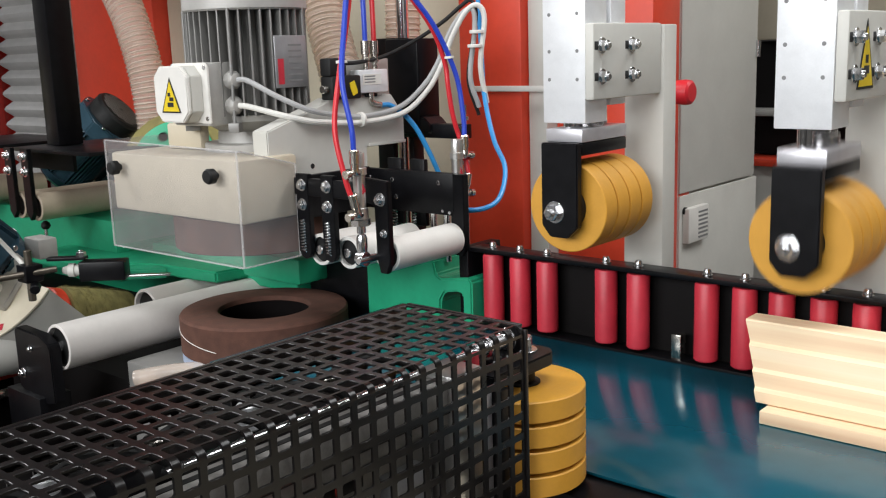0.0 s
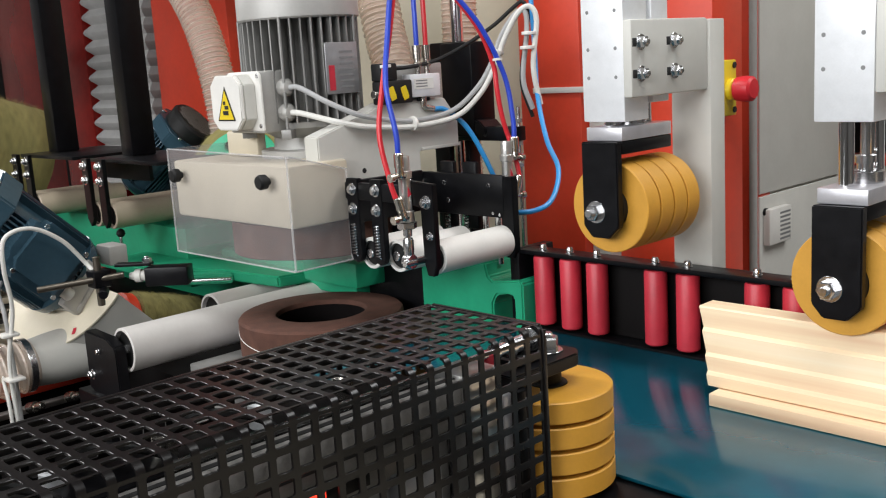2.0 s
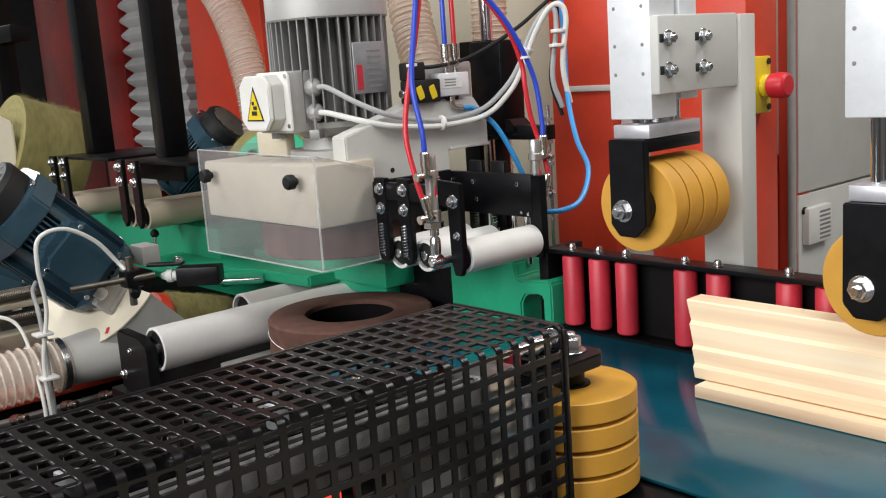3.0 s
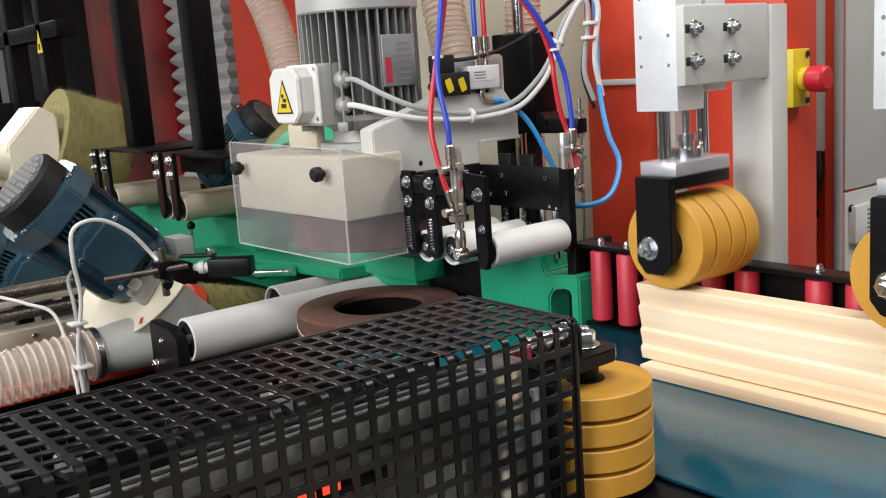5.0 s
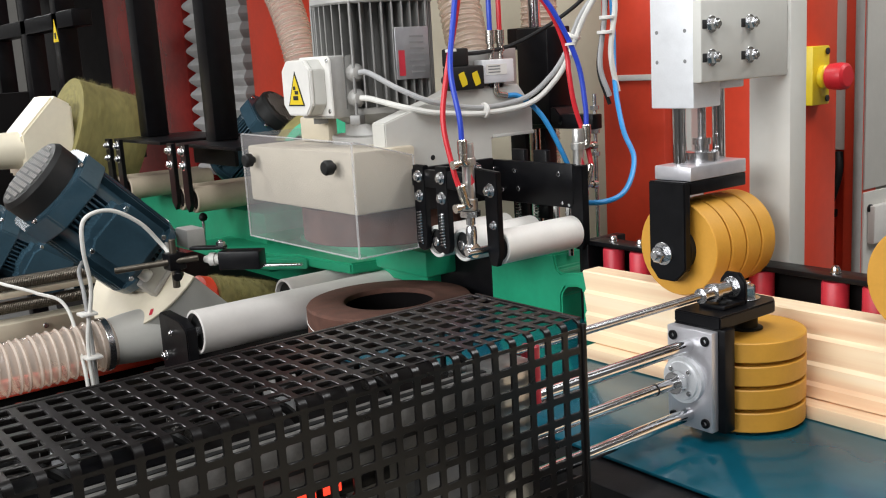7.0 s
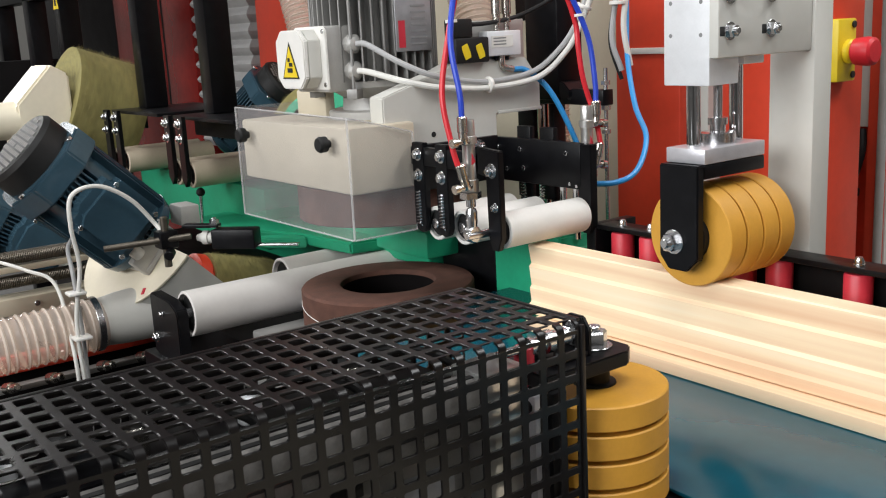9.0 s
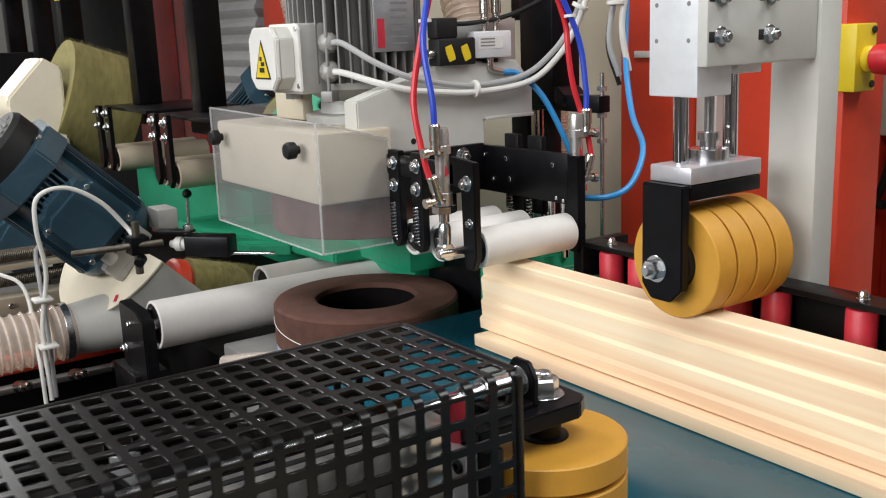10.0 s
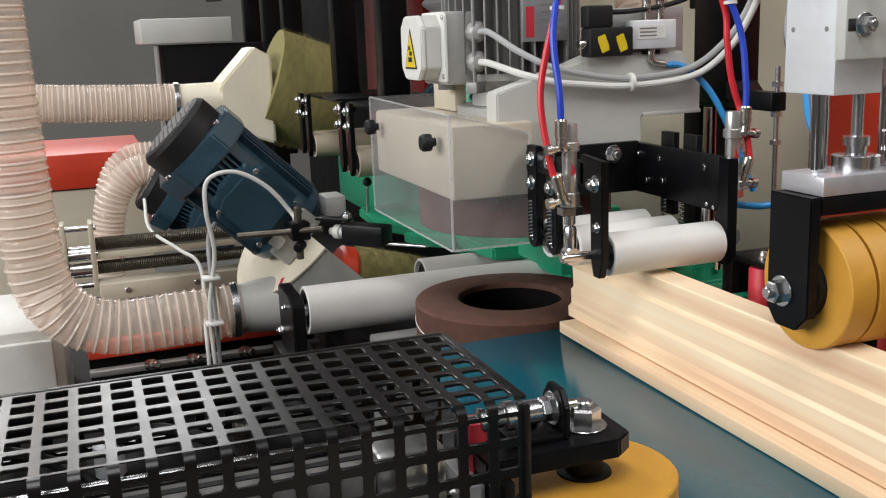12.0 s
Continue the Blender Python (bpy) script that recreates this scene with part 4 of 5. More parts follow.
def hold_down():
    for x, z, y0, y1, lab in ((-1.198, 1.045, 1.085, 1.235, "white hold-down roller close to the sanding head"), (-1.138, 1.045, 1.09, 1.24, "white hold-down roller between its two neighbours"), (-1.055, 1.05, 1.093, 1.252, "white hold-down roller at the entry")):
        t = thing("hold_down_roller", lab, "roller", (x, 1.17, z), "hold-down rollers")
        part("tube", pipe((x, y0, z), (x, y1, z), 0.0265, 0.021, 40), WHITE, t)
        part("plug", rod((x, y0 + 0.003, z), (x, y1 - 0.003, z), 0.0208, 28), RUBBER, t)
        part("axle", rod((x, y0 - 0.004, z), (x, y1 + 0.02, z), 0.008, 16), STEEL, t)
    hold_plate(-1.222, 1.078)
    hold_plate(-1.163, 1.078)
    t = thing("roller_hold_down", "black steel hold-down frame of flat bars", "bracket", (-1.1, 1.18, 1.05))
    part("front_arm", prism([(-1.085, 1.172), (-1.03, 1.168), (-1.03, 1.045), (-1.038, 1.025), (-1.052, 1.025), (-1.058, 1.045), (-1.06, 1.13), (-1.085, 1.135)], "y", 1.074, 1.084, 0.0012), BLACK, t)
    part("long_bar", box(-1.252, -1.242, 1.084, 1.252, 1.09, 1.162, 0.0015), BLACK, t)
    part("cross_bar", box(-1.252, -1.052, 1.2525, 1.263, 1.088, 1.159, 0.0015), BLACK, t)
    part("end_leg", prism([(-1.052, 1.158), (-1.03, 1.158), (-1.03, 1.032), (-1.036, 1.022), (-1.05, 1.022), (-1.058, 1.034), (-1.058, 1.09), (-1.052, 1.096)], "y", 1.2525, 1.2665, 0.0012), BLACK, t)
    for x, z in ((-1.245, 1.144), (-1.189, 1.142), (-1.083, 1.142), (-1.181, 1.112), (-1.222, 1.108)):
        part("screw", pipe((x, 1.2525, z), (x, 1.2505, z), 0.0042, 0.0018, 12), STEEL, t)
    for x, z in ((-1.075, 1.095), (-1.06, 1.093)):
        part("screw", rod((x, 1.2525, z), (x, 1.2505, z), 0.0028, 10), STEEL, t)
    part("bolt", hexbolt((-1.242, 1.21, 1.146), (1, 0, 0), 0.0095, 0.009), STEEL, t)
    part("link_bar", box(-1.242, -1.075, 1.074, 1.0835, 1.135, 1.163, 0.0012), BLACK, t)
    for x in (-1.205, -1.15):
        part("rear_tab", box(x - 0.016, x + 0.016, 1.275, 1.285, 1.06, 1.176, 0.0012), BLACK, t)
    part("bolt", hexbolt((-1.045, 1.074, 1.14), (0, -1, 0), 0.008, 0.007), STEEL, t)
    part("bolt", hexbolt((-1.04, 1.074, 1.088), (0, -1, 0), 0.005, 0.005, stud=0), STEEL, t)
    part("eye_pin", rod((-1.06, 1.035, 1.05), (-1.06, 1.09, 1.05), 0.006, 14), STEEL, t)
    for x in (-1.20, -1.155):
        part("spring", coil(x, 1.2675, 1.026, 1.088, 0.0052, 12, 0.0012), STEEL, t, "small steel spring")
    for x in (-1.125, -1.095):
        part("guide_pin", rod((x, 1.285, 1.0), (x, 1.285, 1.13), 0.006, 14), CHROME, t)
    air_cylinder(-1.065, 1.05, 1.213, "bright air cylinder with nickel fittings beside the rollers")
    air_cylinder(-1.067, 1.283, 1.213, "bright air cylinder with nickel fittings behind the rollers", -1)


def air_hoses():
    wire_thing("air_tube", [(-1.059, 1.036, 1.215), (-1.06, 1.035, 1.25), (-1.075, 1.035, 1.32), (-1.085, 1.055, 1.40), (-1.09, 1.08, 1.52), (-1.09, 1.09, 1.62)], 0.0042, BLUETUBE, "blue air tube running up from the air cylinder", "air tube")
    wire_thing("air_tube", [(-1.06, 1.026, 1.152), (-1.066, 1.022, 1.18), (-1.08, 1.02, 1.25), (-1.085, 1.04, 1.33), (-1.088, 1.062, 1.40), (-1.09, 1.09, 1.52)], 0.0042, REDTUBE, "red air tube running up from the air cylinder", "air tube")
    wire_thing("air_tube", [(-1.061, 1.297, 1.215), (-1.062, 1.297, 1.25), (-1.07, 1.29, 1.32), (-1.085, 1.255, 1.40), (-1.11, 1.21, 1.47), (-1.13, 1.16, 1.56)], 0.0042, BLUETUBE, "blue air tube running up from the air cylinder", "air tube")
    wire_thing("air_tube", [(-1.061, 1.306, 1.152), (-1.068, 1.303, 1.19), (-1.074, 1.285, 1.25), (-1.078, 1.279, 1.30), (-1.082, 1.277, 1.34), (-1.092, 1.255, 1.40), (-1.117, 1.21, 1.47)], 0.0042, REDTUBE, "red air tube running up from the air cylinder", "air tube")
    wire_thing("air_tube", [(-1.262, 1.305, 1.266), (-1.26, 1.335, 1.262), (-1.24, 1.365, 1.23), (-1.22, 1.39, 1.17), (-1.20, 1.42, 1.08)], 0.0047, SKYTUBE, "light blue air tube bending down from the valve", "air tube")
    wire_thing("air_tube", [(-1.10, 1.295, 1.088), (-1.05, 1.325, 1.09), (-1.045, 1.37, 1.105), (-1.07, 1.42, 1.15), (-1.098, 1.425, 1.2), (-1.137, 1.45, 1.28), (-1.17, 1.485, 1.38), (-1.2, 1.51, 1.55)], 0.0045, SKYTUBE, "light blue air tube looping beside the red column", "air tube")
    for y, mm in ((1.276, BLUETUBE), (1.298, REDTUBE)):
        wire_thing("air_tube", [(-1.264, y, 1.375), (-1.264, y, 1.42), (-1.27, y + 0.004, 1.55)], 0.0045, mm, ("blue" if mm is BLUETUBE else "red") + " air tube rising from the valve", "air tube")
    for at in ((-1.084, 1.045, 1.345), (-1.076, 1.281, 1.345)):
        solo("cable_tie", lathe((at[0], at[1], at[2]), (at[0] - 0.004, at[1], at[2] + 0.05), [(0, 0), (0, 0.0085), (0.004, 0.0085), (0.004, 0)], 14), WHITE, "white cable tie round two air tubes", "cable tie")


big_motor()
sanding_head()
valve()
head_cables()
hold_down()
air_hoses()


# ---- green castings ----
def green_frame():
    t = thing("green_casting", "green painted cast machine frame between the rollers", "machine frame", (-1.5, 1.3, 0.78))
    part("block_entry", prism([(-1.262, 0.82), (-1.262, 1.0), (-1.255, 1.008), (-1.10, 1.008), (-1.098, 1.0), (-1.094, 0.984), (-1.085, 0.978), (-1.022, 0.986), (-1.016, 0.98), (-1.016, 0.84), (-1.036, 0.84), (-1.036, 0.955), (-1.046, 0.96), (-1.075, 0.955), (-1.085, 0.94), (-1.085, 0.82)], "y", 1.25, 1.34, 0.003), GREEN, t)
    # Black plate fills the gap left of the entry block as its shade.
    part("entry_shade_plate", box(-1.44, -1.266, 1.27, 1.34, 0.80, 0.99, 0.003), BLACK, t, "black plate as the shade beside the entry block")
    part("bridge", box(-1.95, -1.455, 1.25, 1.36, 0.90, 0.955, 0.006), GREEN, t)
    part("bridge_ear", box(-1.56, -1.39, 1.20, 1.30, 0.935, 0.985, 0.006), GREEN, t)
    part("slab", prism([(-2.17, 1.08), (-2.0, 1.07), (-1.80, 1.16), (-1.70, 1.17), (-1.62, 1.18), (-1.60, 1.28), (-2.2, 1.28)], "z", 0.915, 0.938, 0.004), GREEN, t)
    part("slab_arm", prism([(-1.87, 1.09), (-1.82, 1.10), (-1.76, 1.16), (-1.80, 1.18)], "z", 0.912, 0.934, 0.003), GREEN, t)
    part("rear_block", box(-2.75, -1.98, 1.18, 1.34, 0.87, 1.01, 0.006), GREEN, t)
    part("rear_wall", box(-2.75, -1.58, 1.36, 1.42, 0.75, 1.0, 0.006), GREEN, t)
    h = thing("clamp_lever", "small clamp lever with a black ball knob", "lever", (-2.1, 1.08, 0.95))
    part("stem", rod((-2.1, 1.08, 0.925), (-2.105, 1.085, 1.0), 0.004, 12), STEEL, h)
    part("ball", lathe((-2.105, 1.085, 0.995), (-2.105, 1.085, 1.1), [(0, 0), (0.002, 0.007), (0.008, 0.0105), (0.015, 0.009), (0.02, 0.004), (0.021, 0)], 16), RUBBER, h)


green_frame()


# ---- rear hold-down groups and posts ----
def rear_hold_down(x, tint, lab):
    t = thing("rear_hold_down", "black bracket with tan hold-down rollers " + lab, "bracket", (x, 1.1, 1.02), "rear hold-downs")
    part("top_bar", box(x - 0.02, x + 0.30, 1.07, 1.30, 1.17, 1.178, 0.001), BLACK, t)
    part("web", box(x - 0.01, x + 0.25, 1.29, 1.30, 1.09, 1.172, 0.001), BLACK, t)
    for dx in (0.0, 0.075):
        poly = [(x + dx - 0.016, 1.18), (x + dx + 0.016, 1.18), (x + dx + 0.016, 1.04), (x + dx, 1.022), (x + dx - 0.016, 1.04)]
        part("arm", prism(poly, "y", 1.045, 1.055, 0.001), BLACK, t)
        for z in (1.163, 1.13):
            part("bolt", hexbolt((x + dx, 1.045, z), (0, -1, 0), 0.0085, 0.007), STEEL, t)
        rl = part("roller", pipe((x + dx + 0.004, 1.058, 1.05), (x + dx + 0.004, 1.29, 1.05), 0.03, 0.024, 32), tint, t, "tan hold-down roller")
        part("roller_plug", rod((x + dx + 0.004, 1.062, 1.05), (x + dx + 0.004, 1.28, 1.05), 0.0238, 24), RUBBER, rl)
    p = thing("square_post", "black square steel post standing on the hold-down bracket", "post", (x + 0.1, 1.16, 1.18), "square posts")
    part("tube", box(x + 0.02, x + 0.075, 1.13, 1.19, 1.1785, 2.1, 0.003), BLACK, p)


rear_hold_down(-2.165, TAN, "near the sanding head")
rear_hold_down(-2.58, TAN, "further along")
rear_hold_down(-3.22, TAN, "at the far end")
sign = thing("warning_sign", "small yellow warning triangle on a black post", "sign", (-3.17, 1.13, 1.5))
part("border", prism([(-3.198, 1.46), (-3.147, 1.46), (-3.172, 1.53)], "y", 1.1285, 1.1293), YELLOW, sign)
part("pictogram", box(-3.181, -3.165, 1.1278, 1.1284, 1.47, 1.488), INK, sign)


# ---- tilted brush units ----
def blue_motor(at, size, name_label):
    """A blue finned motor along its own z axis, fan end up."""
    t = thing("brush_motor", name_label, "motor", (0, 0, 0), "brush motors")
    a, b = (0, 0, 0), (0, 0, 1)
    part("end_shield", lathe(a, b, [(0, 0), (0, 0.06), (0.012, 0.075), (0.03, 0.08), (0.03, 0)], 40), BLUE, t)
    part("stator", lathe(a, b, [(0.02, 0), (0.02, 0.066), (0.2, 0.066), (0.2, 0)], 40), BLUE, t)
    for s in (0, 1, 2, 3):
        for k in range(9):
            an = s * math.pi / 2 + radians(-28 + 7 * k)
            m = Matrix.Rotation(an, 4, "Z")
            part("fin", box(0.06, 0.079, -0.0014, 0.0014, 0.028, 0.19, m=m), BLUE, t)
    sq = 0.078
    oc = [(-sq, -sq * 0.5), (-sq, sq * 0.5), (-sq * 0.5, sq), (sq * 0.5, sq), (sq, sq * 0.5), (sq, -sq * 0.5), (sq * 0.5, -sq), (-sq * 0.5, -sq)]
    part("rear_shield", prism([(u * 1.06, v * 1.06) for u, v in oc], "z", 0.186, 0.228, 0.003), BLUE, t)
    fc = part("fan_cover", lathe(a, b, [(0.226, 0), (0.226, 0.07), (0.262, 0.07), (0.270, 0.064), (0.272, 0.05), (0.272, 0)], 40), RUBBER, t, "black plastic fan cover with slots")
    bm = bmesh.new()
    for i in range(-5, 6):
        for k in range(-5, 6):
            if math.hypot(i, k) < 5.3 and (i, k) != (0, 0):
                box(i * 0.0105 - 0.0036, i * 0.0105 + 0.0036, k * 0.0105 - 0.0036, k * 0.0105 + 0.0036, 0.2718, 0.2726, bm=bm)
    part("grille", bm, CASTGREY, fc, "square air holes of the fan cover")
    part("terminal_box", prism([(-0.055, 0.05), (0.055, 0.05), (0.055, 0.15), (0.03, 0.165), (-0.03, 0.165), (-0.055, 0.15)], "y", -0.126, -0.062, 0.014), BLUE, t, "blue terminal box")
    part("gland", rod((-0.025, -0.09, 0.05), (-0.025, -0.09, 0.024), 0.011, 12), WHITE, t)
    for u, v in ((1, -1), (-1, -1), (1, 1), (-1, 1)):
        part("tie_bolt", rod((u * 0.058, v * 0.058, 0.226), (u * 0.058, v * 0.058, 0.232), 0.006, 12), STEEL, t)
    for u, w in ((-0.044, 0.06), (0.044, 0.06), (-0.044, 0.142), (0.044, 0.142)):
        part("lid_screw", rod((u, -0.118, w), (u, -0.1205, w), 0.0045, 10), STEEL, t)
    t.matrix_basis = at @ Matrix.Scale(size, 4)
    return t


def axis_pose(base, top, spin):
    d = (Vector(top) - Vector(base)).to_track_quat("Z", "Y").to_matrix().to_4x4()
    return Matrix.Translation(base) @ d @ Matrix.Rotation(radians(spin), 4, "Z")


BRUSHES = []


def brush(base, top, r, n, lab, disc=False):
    """A bristle drum about its own z axis with a ragged rim."""
    t = thing("brush_drum", lab, "brush", (0, 0, 0), "brush drums")
    rnd = random.Random(5)
    part("core", lathe((0, 0, 0), (0, 0, 1), [(0, 0), (0, r * 0.93), (n, r * 0.93), (n, 0)], 48), BRISTLE, t)
    bm = bmesh.new()
    for k in range(1500):
        an, z = rnd.uniform(0, 2 * math.pi), rnd.uniform(0.001, n - 0.001)
        d, s = Vector((math.cos(an), math.sin(an), 0)), Vector((-math.sin(an), math.cos(an), 0)) * 0.0016
        p0, p1 = d * r * 0.9 + Vector((0, 0, z)), d * r * rnd.uniform(0.96, 1.02) + Vector((0, 0, z + rnd.uniform(-0.004, 0.004))) + s * rnd.uniform(-4, 4)
        u = Vector((0, 0, 0.0016))
        vs = [bm.verts.new(v) for v in (p0 - s, p0 + s, p0 + u, p1)]
        for f in ((0, 1, 3), (1, 2, 3), (2, 0, 3)):
            bm.faces.new([vs[i] for i in f])
    part("bristles", bm, BRISTLE, t, smooth=False)
    if disc:
        part("end_disc", rod((0, 0, -0.035), (0, 0, 0), r * 0.88, 32), RED, t, "red end disc")
    t.matrix_basis = axis_pose(base, top, 0)
    BRUSHES.append((t, base, top))
    return t


def brush_units():
    blue_motor(axis_pose((-1.925, 0.882, 0.952), (-1.925, 0.662, 1.167), 84), 1.14, "blue tilted electric motor with a black fan cover")
    h = thing("dust_hood", "ivory sheet-metal dust hood under the tilted motor", "dust hood", (-1.89, 0.85, 0.80))
    c, d = Vector((-1.93, 0.884, 0.95)), Vector((0.15, -0.704, 0.681)).normalized()
    up = Vector((0, 0.695, 0.719))

    def below(bm):
        bmesh.ops.recalc_face_normals(bm, faces=bm.faces)
        cut = bmesh.ops.bisect_plane(bm, geom=bm.verts[:] + bm.edges[:] + bm.faces[:], plane_co=c + up * 0.008, plane_no=up, clear_outer=True)
        bmesh.ops.holes_fill(bm, edges=[e for e in cut["geom_cut"] if isinstance(e, bmesh.types.BMEdge)])
        return bm
    part("shell", below(lathe(c, c - d, [(0, 0), (0, 0.158), (0.003, 0.161), (0.115, 0.161), (0.122, 0.155), (0.122, 0)], 72)), GREYP, h)
    part("front_plate", below(lathe(c + d * 0.004, c, [(0, 0), (0, 0.1635), (0.0035, 0.1635), (0.0035, 0)], 72)), HOOD, h, "pale round cover plate")
    fm = Matrix.Translation(c + d * 0.005) @ d.to_track_quat("Z", "Y").to_matrix().to_4x4()
    for u in (-0.088, 0.07):
        part("motor_foot", box(u, u + 0.018, -0.075, 0.03, 0.0, 0.045, 0.003, m=fm), MOTORL, h, "grey cast motor foot")
    part("motor_base", box(-0.09, 0.09, -0.07, 0.02, 0.0, 0.012, 0.003, m=fm), MOTORL, h)
    part("spout", lathe((-1.86, 0.73, 0.82), (-1.86, 1.0, 0.828), [(0, 0.044), (0.0, 0.0475), (0.03, 0.0475), (0.06, 0.051), (0.15, 0.056), (0.15, 0.0)], 40), GREYP, h)
    part("clamp_block", box(-1.89, -1.83, 0.925, 0.965, 0.985, 1.025, 0.004), MOTORL, h)
    part("maker_mark", box(0.052, 0.06, -0.142, -0.128, 0.0, 0.0006, m=fm @ Matrix.Rotation(radians(20), 4, "Z")), ROLLRED, h, "small red mark")
    brush((-1.90, 0.985, 0.845), (-1.90, 1.15, 0.80), 0.07, 0.15, "olive bristle brush drum behind the lower hood", True)
    brush((-2.82, 1.005, 1.2), (-2.82, 1.2, 1.13), 0.165, 0.19, "blurred olive bristle brush drum, spinning")
    b0, b1 = Vector((-1.86, 1.285, 1.125)), Vector((-1.82, 1.235, 1.165))
    flap = brush(b0, b1, 0.12, 0.05, "blurred tan brush drum with a green face, spinning")
    part("green_face", lathe((0, 0, 0.05), (0, 0, 1), [(0, 0), (0, 0.088), (0.004, 0.088), (0.006, 0.083), (0.006, 0)], 40), GREEN, flap, "green painted end disc")
    for k in range(6):
        a = k * math.pi / 3
        part("slot", rod((0.055 * math.cos(a), 0.055 * math.sin(a), 0.0562), (0.055 * math.cos(a), 0.055 * math.sin(a), 0.0568), 0.012, 14), DARK, flap)
    h = thing("dust_hood", "ivory sheet-metal dust hood of the upper brush", "dust hood", (-2.73, 0.93, 1.15))
    bm = bmesh.new()
    A = [bm.verts.new(p) for p in ((-2.70, 1.002, 1.275), (-2.70, 0.955, 1.303), (-2.70, 0.86, 1.205), (-2.70, 0.86, 1.09), (-2.70, 1.0, 1.04))]
    B = [bm.verts.new(v.co + Vector((-0.16, 0, 0))) for v in A]
    bm.faces.new(A)
    bm.faces.new(B[::-1])
    for k in range(5):
        bm.faces.new((A[k], B[k], B[(k + 1) % 5], A[(k + 1) % 5]))
    bmesh.ops.recalc_face_normals(bm, faces=bm.faces)
    bmesh.ops.bevel(bm, geom=bm.edges[:], offset=0.006, segments=2, affect="EDGES")
    part("shell", bm, HOOD, h)
    part("spout", lathe((-2.75, 0.74, 1.165), (-2.75, 1.0, 1.16), [(0, 0.042), (0, 0.046), (0.13, 0.05), (0.13, 0)], 32), HOOD, h)
    blue_motor(axis_pose((-2.45, 0.88, 0.85), (-2.45, 0.68, 0.98), 84), 1.05, "blue electric motor of the second brush unit")
    blue_motor(axis_pose((-2.62, 1.40, 1.05), (-2.44, 1.52, 1.24), 60), 1.0, "blue electric motor behind the hold-down rollers")


brush_units()


def ribbed_hose(pts, r, lab, pitch=0.0125):
    t = thing("suction_hose", lab, "hose", pts[len(pts) // 2], "suction hoses")
    line = smooth_line(pts, 14)
    # even steps along the line
    fine, run = [line[0]], 0.0
    for a, b in zip(line, line[1:]):
        n = max(1, int((b - a).length / (pitch / 4)))
        fine += [a.lerp(b, (k + 1) / n) for k in range(n)]
    part("wall", sweep(fine, lambda s: r * (0.95 + 0.065 * abs(math.sin(math.pi * s / pitch))), 28, cap=False), HOSE, t)
    bm, s, nxt = bmesh.new(), 0.0, 0.0
    for i in range(1, len(fine) - 1):
        s += (fine[i] - fine[i - 1]).length
        if s >= nxt:
            nxt += pitch
            d = (fine[i + 1] - fine[i - 1]).normalized()
            m = Matrix.Translation(fine[i]) @ d.to_track_quat("Z", "Y").to_matrix().to_4x4()
            ring = []
            for k in range(24):
                a = 2 * math.pi * k / 24
                c, e = m @ Vector((r * 1.0 * math.cos(a), r * 1.0 * math.sin(a), 0)), m.to_3x3() @ Vector((math.cos(a), math.sin(a), 0))
                ring.append([bm.verts.new(c + (e * math.cos(q) * 0.6 + d * math.sin(q)) * 0.0046) for q in (0, 2.09, 4.19)])
            for k in range(24):
                for q in range(3):
                    bm.faces.new((ring[k][q], ring[(k + 1) % 24][q], ring[(k + 1) % 24][(q + 1) % 3], ring[k][(q + 1) % 3]))
    tagged(part("wire_coil", bm, HOSERIB, t), kind="stuff")
    return t


def hoses():
    h = ribbed_hose([(-1.86, 0.755, 0.82), (-1.86, 0.63, 0.816), (-1.86, 0.53, 0.815), (-1.86, 0.457, 0.84), (-1.86, 0.413, 0.90), (-1.86, 0.398, 1.0), (-1.86, 0.39, 1.2), (-1.86, 0.385, 1.45), (-1.86, 0.385, 1.7)], 0.0505, "clear ribbed suction hose bending upwards", 0.0185)
    solo("hose_clamp", pipe((-1.86, 0.735, 0.82), (-1.86, 0.748, 0.82), 0.0535, 0.0505, 36), STEEL, "steel clamp round a clear hose", "hose clamp")
    ribbed_hose([(-2.75, 0.76, 1.165), (-2.75, 0.60, 1.17), (-2.75, 0.42, 1.18), (-2.76, 0.2, 1.2)], 0.048, "clear ribbed suction hose of the upper brush")
    solo("hose_clamp", pipe((-2.75, 0.745, 1.165), (-2.75, 0.757, 1.165), 0.0515, 0.049, 36), STEEL, "steel clamp round a clear hose", "hose clamp")
    ribbed_hose([(-2.45, 0.70, 1.0), (-2.45, 0.63, 1.03), (-2.45, 0.57, 0.99), (-2.46, 0.54, 0.90), (-2.46, 0.53, 0.78)], 0.036, "clear ribbed suction hose bending down")
    ribbed_hose([(-2.6, 0.68, 1.05), (-2.6, 0.60, 1.04), (-2.6, 0.55, 0.96), (-2.6, 0.54, 0.80)], 0.03, "thin clear ribbed suction hose")
    ribbed_hose([(-1.40, 1.36, 1.26), (-1.44, 1.375, 1.34), (-1.48, 1.39, 1.42), (-1.54, 1.41, 1.6)], 0.04, "clear ribbed suction hose rising behind the motor")
    ribbed_hose([(-1.40, 1.52, 1.05), (-1.40, 1.52, 1.3), (-1.40, 1.53, 1.6)], 0.035, "clear ribbed suction hose behind the slide block")
    ribbed_hose([(-2.28, 1.51, 1.1), (-2.29, 1.5, 1.3), (-2.335, 1.5, 1.44), (-2.40, 1.5, 1.55), (-2.5, 1.5, 1.65)], 0.045, "clear ribbed suction hose before the red panel")
    ribbed_hose([(-1.6, 1.3, 1.40), (-1.72, 1.32, 1.46), (-1.85, 1.34, 1.56)], 0.042, "clear ribbed suction hose beside the motor")


hoses()


